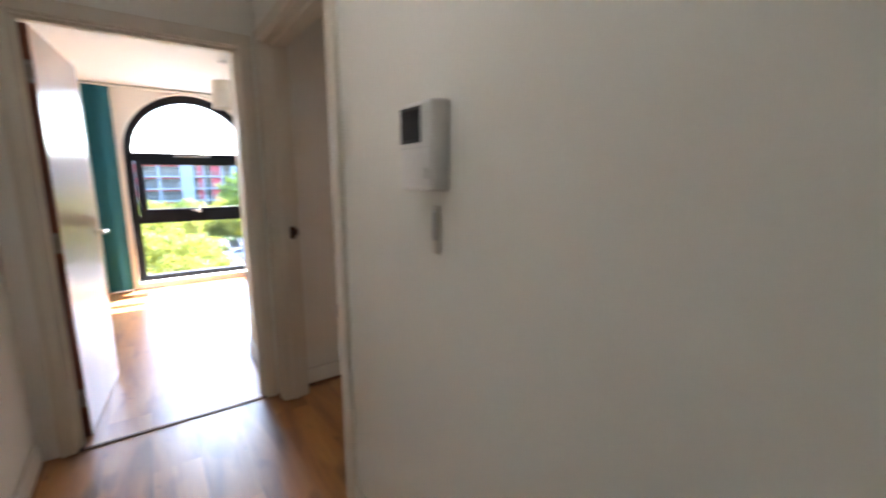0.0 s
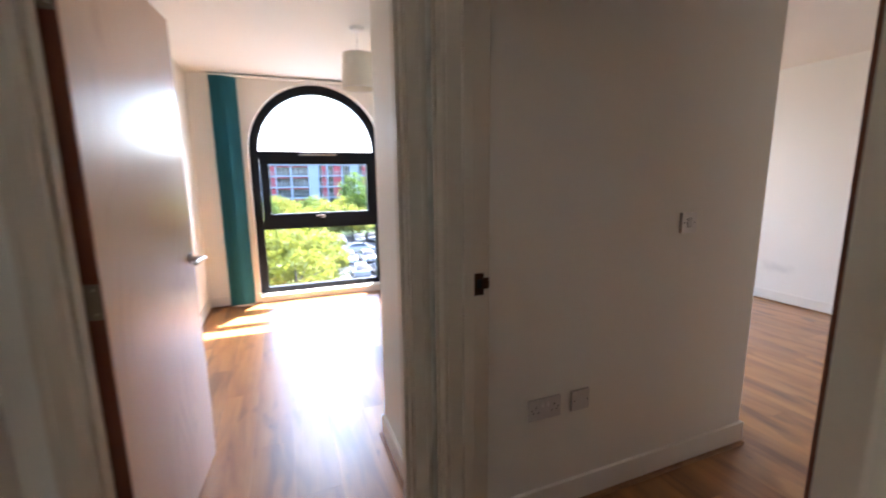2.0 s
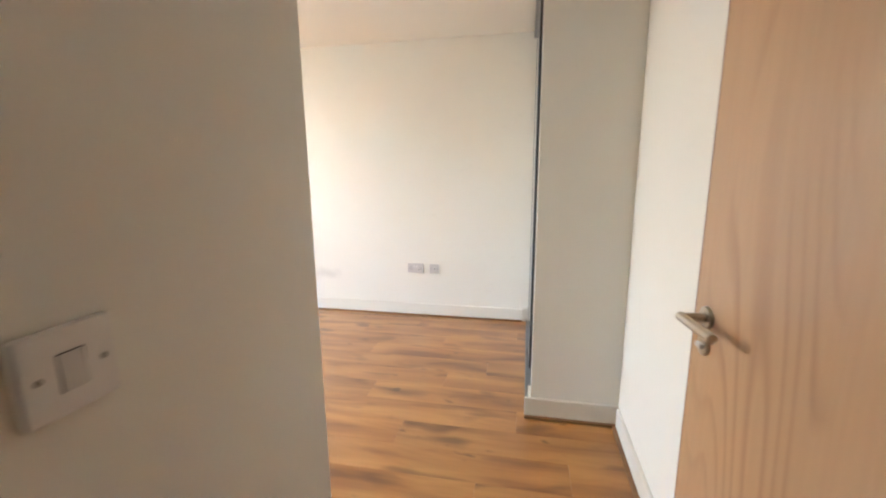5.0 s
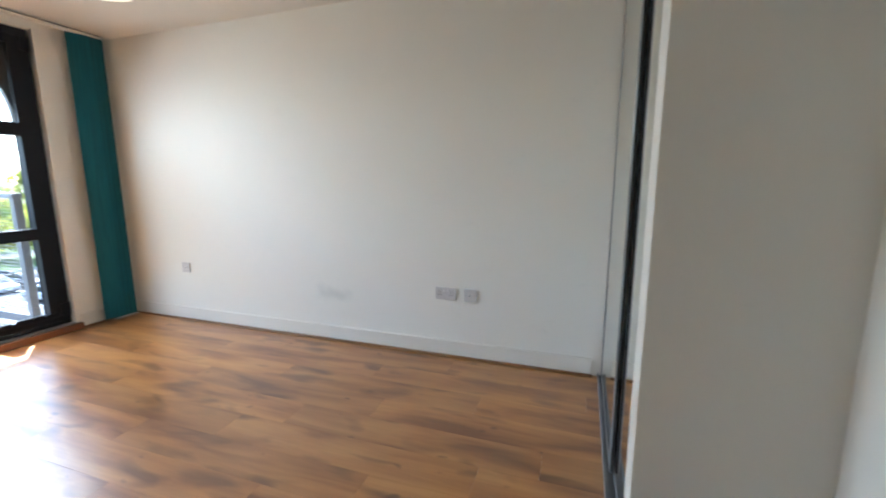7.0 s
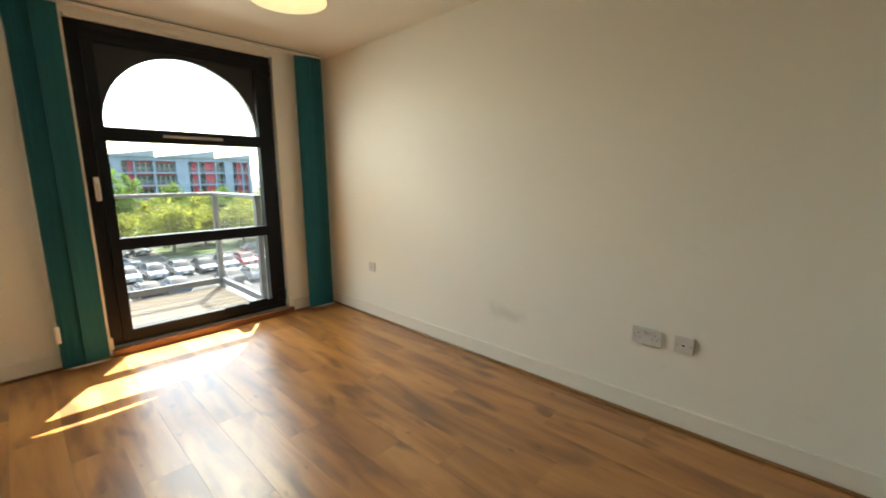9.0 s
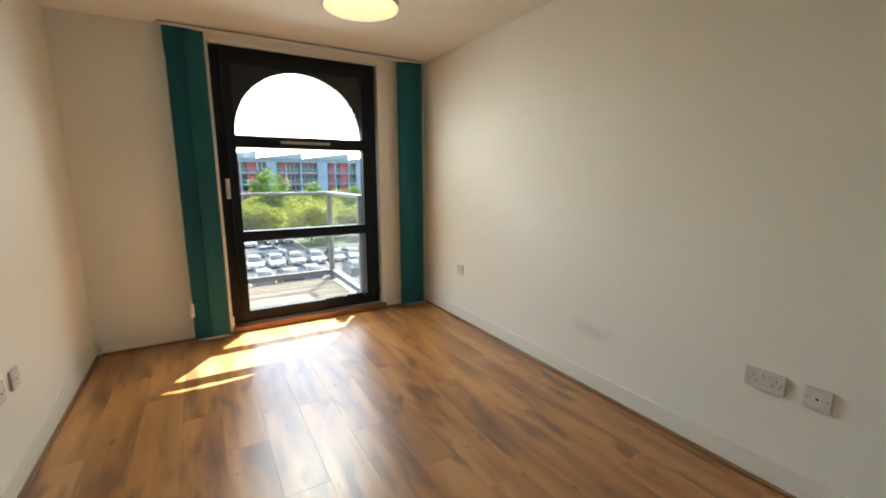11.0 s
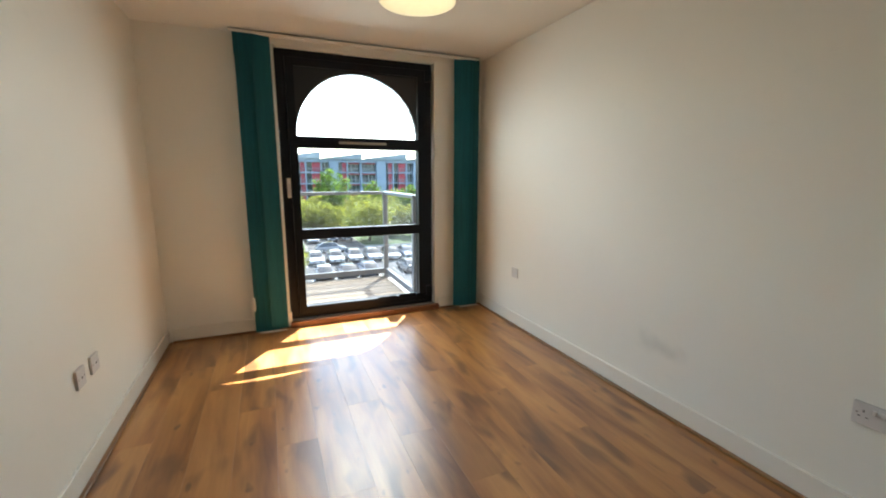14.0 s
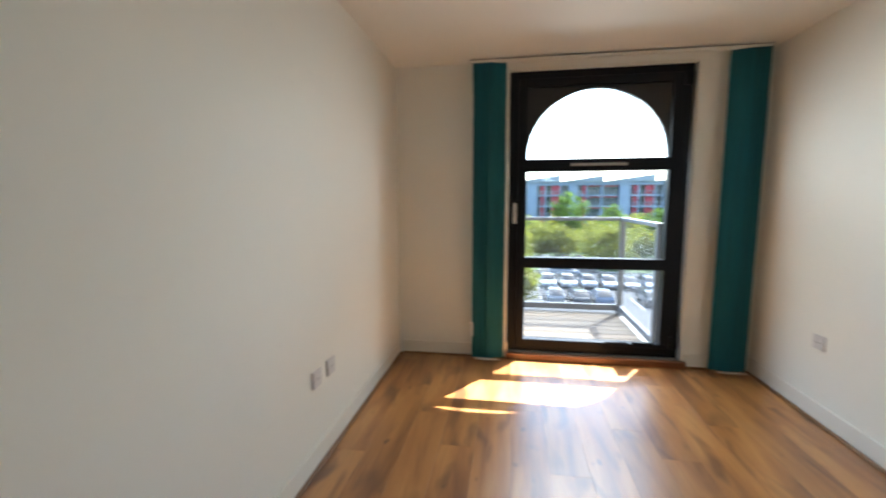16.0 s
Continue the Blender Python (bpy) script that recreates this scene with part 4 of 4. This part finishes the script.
def car(label, color, x, y, turn, tall=0.0):
    paint = shader("car_paint", color, 0.22)[0]
    paint.node_tree.nodes["Principled BSDF"].inputs["Coat Weight"].default_value = 0.6
    c = thing("car", label, "car", pose(x, y, GROUND, 0, 0, turn), "parked cars")
    # side outline of the body, nose towards local -y
    body = [(-2.10, 0.30), (-2.14, 0.55), (-2.05, 0.74), (-1.10, 0.92), (2.02, 0.95), (2.10, 0.75), (2.08, 0.32)]
    cabin = [(-1.15, 0.91), (-0.42, 1.42 + tall), (1.15, 1.44 + tall), (1.95, 0.94)]
    def shell(outline, half, taper, lift):
        b = bmesh.new()
        a = [b.verts.new((-half * (1 - taper * max(0, z - lift)), yy, z)) for yy, z in outline]
        d = [b.verts.new((half * (1 - taper * max(0, z - lift)), yy, z)) for yy, z in outline]
        k = len(outline)
        b.faces.new(a)
        b.faces.new(d[::-1])
        for i in range(k):
            j = (i + 1) % k
            b.faces.new((a[i], d[i], d[j], a[j]))
        return b
    part("body", rounded(shell(body, 0.88, 0.12, 0.7), 0.07, 3), paint, c, "", True)
    gl = part("windows", rounded(shell(cabin, 0.80, 0.30, 0.9), 0.05, 2), car_glass, c, "dark glass", True)
    part("roof", rounded(boxes((-0.63, 0.63, -0.36, 1.12, 1.40 + tall, 1.455 + tall)), 0.03, 2), paint, c, "", True)
    for sx in (-1, 1):
        part("pillar", tube(bmesh.new(), (sx * 0.77, -1.12, 0.92), (sx * 0.655, -0.42, 1.425 + tall), 0.035, 0.03, 8), paint, c)
        part("pillar", tube(bmesh.new(), (sx * 0.75, 1.92, 0.95), (sx * 0.645, 1.12, 1.43 + tall), 0.05, 0.04, 8), paint, c)
        part("headlight", rounded(boxes(sorted((sx * 0.50, sx * 0.80)) + [-2.13, -2.02, 0.60, 0.72]), 0.02), lamp_glass, c, "clear headlight")
        part("wing_mirror", rounded(boxes(sorted((sx * 0.86, sx * 1.02)) + [-0.95, -0.85, 0.92, 1.04]), 0.02), paint, c)
        for yy in (-1.32, 1.30):
            t = part("wheel", tube(bmesh.new(), (sx * 0.68, yy, 0.31), (sx * 0.885, yy, 0.31), 0.31, 0.31, 20), tyre_rubber, c, "black tyre", True)
            part("rim", tube(bmesh.new(), (sx * 0.88, yy, 0.31), (sx * 0.895, yy, 0.31), 0.20, 0.18, 16), steel, t, "", True)
    part("grille", rounded(boxes((-0.45, 0.45, -2.15, -2.08, 0.40, 0.58)), 0.01), hole_black, c)
    part("number_plate", boxes((-0.26, 0.26, -2.165, -2.15, 0.42, 0.53)), plastic, c)
    return c


protos = {}
for key, label, color in (("white", "white parked car in a tarmac bay", (0.42, 0.42, 0.42)), ("silver", "silver parked car in a tarmac bay", (0.26, 0.27, 0.29)), ("dark", "dark grey parked car in a tarmac bay", (0.035, 0.04, 0.05)),
                          ("blue", "pale blue-grey parked car in a tarmac bay", (0.10, 0.14, 0.21)), ("red", "red parked car in a tarmac bay", (0.40, 0.015, 0.02))):
    protos[key] = [label, color, None]


def park(key, x, y, turn, tall=0.0):
    label, color, made = protos[key]
    if made is None:
        protos[key][2] = car(label, color, x, y, turn, tall)
    else:
        copy_thing(made, pose(x, y, GROUND, 0, 0, turn + rng.uniform(-2, 2)))


for i, key in enumerate(("white", "white", "silver", "silver", "dark", "blue", "red", "white", "dark", "silver", "white", "red", "dark", "silver", "white", "blue")):
    park(key, 8.22 + BAY * i, 55.2 + rng.uniform(-0.3, 0.3), 0)
for i, key in ((0, "silver"), (1, "dark"), (2, "blue"), (4, "dark"), (5, "silver"), (7, "white"), (8, "red"), (9, "dark"), (11, "silver"), (12, "white"), (14, "dark")):
    park(key, 8.22 + BAY * i, 47.0 + rng.uniform(-0.3, 0.3), 180)
for x, y, key in ((9.4, 72.6, "silver"), (12.6, 73.2, "dark"), (15.0, 73.4, "dark"), (11.0, 62.5, "silver"), (27.0, 62.8, "dark"), (38.0, 62.5, "white"), (4.0, 62.5, "dark")):
    park(key, x, y, 90 if y < 65 else 0)


def crown_mesh(name, seed, rx, rz, clumps, leaves, size):
    """Many small leaf blades in uneven clumps round a hollow crown."""
    r = np.random.RandomState(seed)
    verts, faces = [], []
    for c in range(clumps):
        d = r.normal(size=3)
        d /= np.linalg.norm(d)
        rad = r.uniform(0.45, 1.0) ** 0.6
        centre = d * rad * np.array([rx, rx, rz]) * r.uniform(0.75, 1.08)
        cr = r.uniform(0.16, 0.34) * rx
        for k in range(leaves):
            o = r.normal(size=3)
            o *= cr * r.uniform(0.3, 1.0) / np.linalg.norm(o)
            o[2] *= 0.75
            p = centre + o
            u, v = r.normal(size=3), r.normal(size=3)
            u /= np.linalg.norm(u)
            v -= u * (u @ v)
            v /= np.linalg.norm(v)
            s = size * r.uniform(0.6, 1.3)
            i = len(verts)
            verts += [tuple(p - u * s), tuple(p + v * s * 0.5), tuple(p + u * s), tuple(p - v * s * 0.5)]
            faces.append((i, i + 1, i + 2, i + 3))
    me = bpy.data.meshes.new(name)
    me.from_pydata(verts, [], faces)
    return me


def tree(label, x, y, height, rx, seed, material, clumps=70, leaves=55, size=0.17):
    t = thing("tree", label, "tree", Matrix.Translation((x, y, GROUND)), "trees round the car park")
    r = random.Random(seed)
    rz = min(height * 0.42, rx * 1.15)
    zc = height - rz * 1.02
    b = bmesh.new()
    lo = Vector((0, 0, 0))
    hi = Vector((r.uniform(-0.2, 0.2), r.uniform(-0.2, 0.2), zc))
    tube(b, lo, hi, 0.16 + rx * 0.02, 0.08, 9)
    for k in range(7):
        a = k * 2.4 + r.uniform(-0.4, 0.4)
        s = lo.lerp(hi, r.uniform(0.45, 0.95))
        tube(b, s, s + Vector((math.cos(a) * rx * 0.7, math.sin(a) * rx * 0.7, rz * r.uniform(0.2, 0.7))), 0.06, 0.02, 6)
    part("trunk", b, bark, t, "brown trunk with limbs", True)
    me = crown_mesh("crown", seed, rx, rz, clumps, leaves, size)
    me.materials.append(material)
    cr = new("crown", me)
    cr.parent = t
    cr.location = (hi.x, hi.y, zc)
    cr["label"] = "uneven crown of small green leaves"
    return t


ta = tree("broad leafy green tree beside the car park", -2.6, 29.5, 9.0, 3.0, 11, leaf)
tb = tree("bright yellow-green tree on a grass verge", 18.4, 70.0, 7.3, 4.3, 12, leaf, 130, 60, 0.21)
tc = tree("tall green tree in front of the flats", 15.0, 85.0, 12.2, 3.3, 13, leaf_dark, 110, 60, 0.19)
td = tree("low spreading green shrub tree", 1.8, 33.0, 7.0, 2.7, 14, leaf, 80, 60, 0.15)
for ob, x, y, turn, s in ((ta, 1.0, 28.0, 70, 0.95), (ta, -6.5, 31.0, 140, 1.0), (td, -1.0, 25.5, 30, 0.80), (td, 3.6, 40.0, 200, 0.95), (td, 0.2, 38.5, 120, 1.05), (td, -4.2, 37.0, 260, 1.1),
                          (tb, 28.5, 71.5, 90, 0.92), (tb, 37.5, 70.5, 200, 1.0), (tb, 47.0, 72.0, 300, 1.05), (tb, 3.5, 71.0, 40, 0.9), (tb, -6.0, 71.5, 130, 1.0), (tb, 57.0, 70.0, 220, 1.1),
                          (tb, 9.0, 80.5, 60, 0.88), (tb, 12.6, 79.0, 160, 0.84), (tb, 24.0, 75.0, 310, 0.85), (tb, 33.0, 76.0, 20, 0.9), (tb, 7.5, 91.0, 15, 0.98), (tb, 14.5, 93.0, 110, 1.04), (tb, 22.0, 91.5, 250, 1.0), (tb, 29.0, 93.0, 175, 1.05), (tb, 36.0, 92.0, 330, 0.98), (tb, 43.0, 93.0, 280, 1.06), (tb, 0.5, 92.5, 140, 1.02), (tb, -7.0, 92.0, 70, 1.05), (tb, 50.5, 91.0, 200, 1.1),
                          (tc, 22.7, 85.5, 60, 0.80), (tc, 30.0, 85.0, 150, 0.74), (tc, 38.5, 86.0, 250, 0.70), (tc, 6.2, 86.0, 10, 0.62), (tc, -2.0, 85.0, 100, 0.62), (tc, 48.0, 86.0, 190, 0.85), (tc, -11.0, 85.0, 300, 0.7),
                          (ta, 60.0, 84.0, 33, 1.7), (ta, 68.0, 78.0, 120, 1.6), (ta, 78.0, 86.0, 210, 1.8), (ta, 64.0, 104.0, 280, 1.7), (ta, 57.5, 112.0, 160, 1.5), (ta, 92.0, 94.0, 65, 1.9), (ta, 74.0, 110.0, 165, 1.8)):
    n = copy_thing(ob, pose(x, y, GROUND, 0, 0, turn))
    n.scale = (s, s, s)

# the flats across the car park
flats = thing("apartment_building", "grey-blue block of flats with red balcony panels", "apartment building", Matrix.Translation((0, 120, GROUND)))
X0, X1, FLOORS, STOREY = -64.0, 50.0, 5, 2.95
PARAPET = FLOORS * STOREY + 0.75
# two kinds of bay stand in turn: openings as offsets (from, to, where the red panel begins, as a share)
WIDE = ((0.0, 2.25, 0.50), (2.55, 6.0, 1.0), (6.5, 10.65, 1.0))
NARROW = ((0.0, 2.05, 0.45), (2.40, 6.05, 0.42), (6.45, 8.4, 1.0))
bays, peaks = [], []
for k in range(5):
    x = 21.55 - 24.2 * k
    for start, kind, peak in ((x, WIDE, 6.5), (x + 13.35, NARROW, 6.1)):
        if start > X0 + 0.5:
            bays += [(start + a, start + c, share) for a, c, share in kind]
            peaks.append(start + peak)
bays += [(45.3, 47.6, 0.5), (47.9, 49.3, 0.6)]
bays.sort()
peaks.sort()
dims, edge = [], X0
for x0, x1, share in bays:
    dims.append((edge, x0, 0, 9, 0, PARAPET))
    edge = x1
dims.append((edge, X1, 0, 9, 0, PARAPET))
part("wall", boxes(*dims), clad_blue, flats, "blue-grey cladding")
part("core_wall", boxes((X0 + 0.5, X1 - 0.5, 2.4, 8.5, 0, FLOORS * STOREY)), clad_blue, flats)
for f in range(FLOORS + 1):
    part("floor_slab", boxes(*[(x0, x1, -0.05, 2.4, f * STOREY - 0.18, f * STOREY + (0.18 if f < FLOORS else 0.75)) for x0, x1, share in bays]), clad_blue, flats, "blue-grey floor bands")
for f in range(FLOORS):
    z = f * STOREY
    for x0, x1, share in bays:
        red0 = x0 + (x1 - x0) * share
        if red0 < x1:
            part("red_panel", boxes((red0, x1, 0.7, 0.9, z + 0.18, z + STOREY - 0.18)), red_panel, flats, "red balcony panel")
        elif x1 - x0 > 3:
            part("red_panel", boxes((x0, x1, 1.0, 1.4, z + STOREY - 0.55, z + STOREY - 0.18)), red_panel, flats, "red band above the glazing")
        w = part("window", boxes((x0, red0, 1.5, 1.62, z + 0.18, z + STOREY - 0.18)), window_dark, flats, "dark balcony glazing")
        k = max(1, round((red0 - x0) / 1.1))
        part("window_frame", boxes(*[(x0 + (red0 - x0) * i / k - 0.05, x0 + (red0 - x0) * i / k + 0.05, 1.4, 1.5, z + 0.18, z + STOREY - 0.18) for i in range(k + 1)]), clad_pale, w)
        part("balcony_rail", boxes((x0, x1, 0.14, 0.19, z + 1.15, z + 1.24), *[(x0 + 0.25 * i, x0 + 0.25 * i + 0.05, 0.14, 0.18, z + 0.18, z + 1.15) for i in range(int((x1 - x0) / 0.25))]), grey_alu, flats, "grey balcony rail")
xs = [X0 - 0.4] + [p + 0.4 for p in peaks] + [X1 + 0.2]
for a, c in zip(xs, xs[1:]):
    rise = 1.75 * (c - a) / 12.1
    b = bmesh.new()
    prism(b, [(a, PARAPET), (c - 0.5, PARAPET), (c - 0.5, PARAPET + rise - 0.25), (c, PARAPET + rise - 0.2), (c, PARAPET + rise), (a, PARAPET + 0.12)], -0.6, 9.5)
    part("roof", b, roof_metal, flats, "pale mono-pitched metal roof")

# ---- floor planks ----
# long boards laid towards the windows, each with its own place in the staggered pattern
prng = random.Random(21)
PW, PL = 0.192, 1.285
shared = {}


def board(w, length):
    key = (round(w, 3), round(length, 3))
    if key not in shared:
        b = boxes((0, w, 0, length, -0.0118, 0))
        top_edges = [e for e in b.edges if all(v.co.z > -0.001 for v in e.verts)]
        bmesh.ops.bevel(b, geom=top_edges, offset=0.0004, segments=1, affect="EDGES")
        bmesh.ops.recalc_face_normals(b, faces=b.faces)
        me = bpy.data.meshes.new("plank")
        b.to_mesh(me)
        b.free()
        me.materials.append(oak_floor)
        shared[key] = me
    return shared[key]


x, row = -0.37, 0
while x < 5.29:
    w = min(PW, 5.295 - x)
    y = -1.21 - (0.0, 0.43, 0.86, 0.2, 0.65, 1.05)[row % 6] - prng.uniform(0, 0.1)
    while y < 6.44:
        y0, y1 = max(y, -1.21 if x < 0.82 else 0.96), min(y + PL, 6.452)
        if y1 - y0 > 0.02:
            p = new("plank", board(w - 0.0003, y1 - y0 - 0.0003))
            p.location = (x, y0, 0)
            p.parent = floor
        y += PL
    x += PW
    row += 1
# decking boards on the balcony
first = solid("deck_board", rounded(boxes((2.95, 4.70, 0, 0.132, 0, 0.028)), 0.004), deck_wood, balc)
first.location = (0, 6.81, -0.034)
for i in range(1, 9):
    d = new("deck_board", first.data)
    d.parent = balc
    d.location = (0, 6.81 + i * 0.139, -0.034)
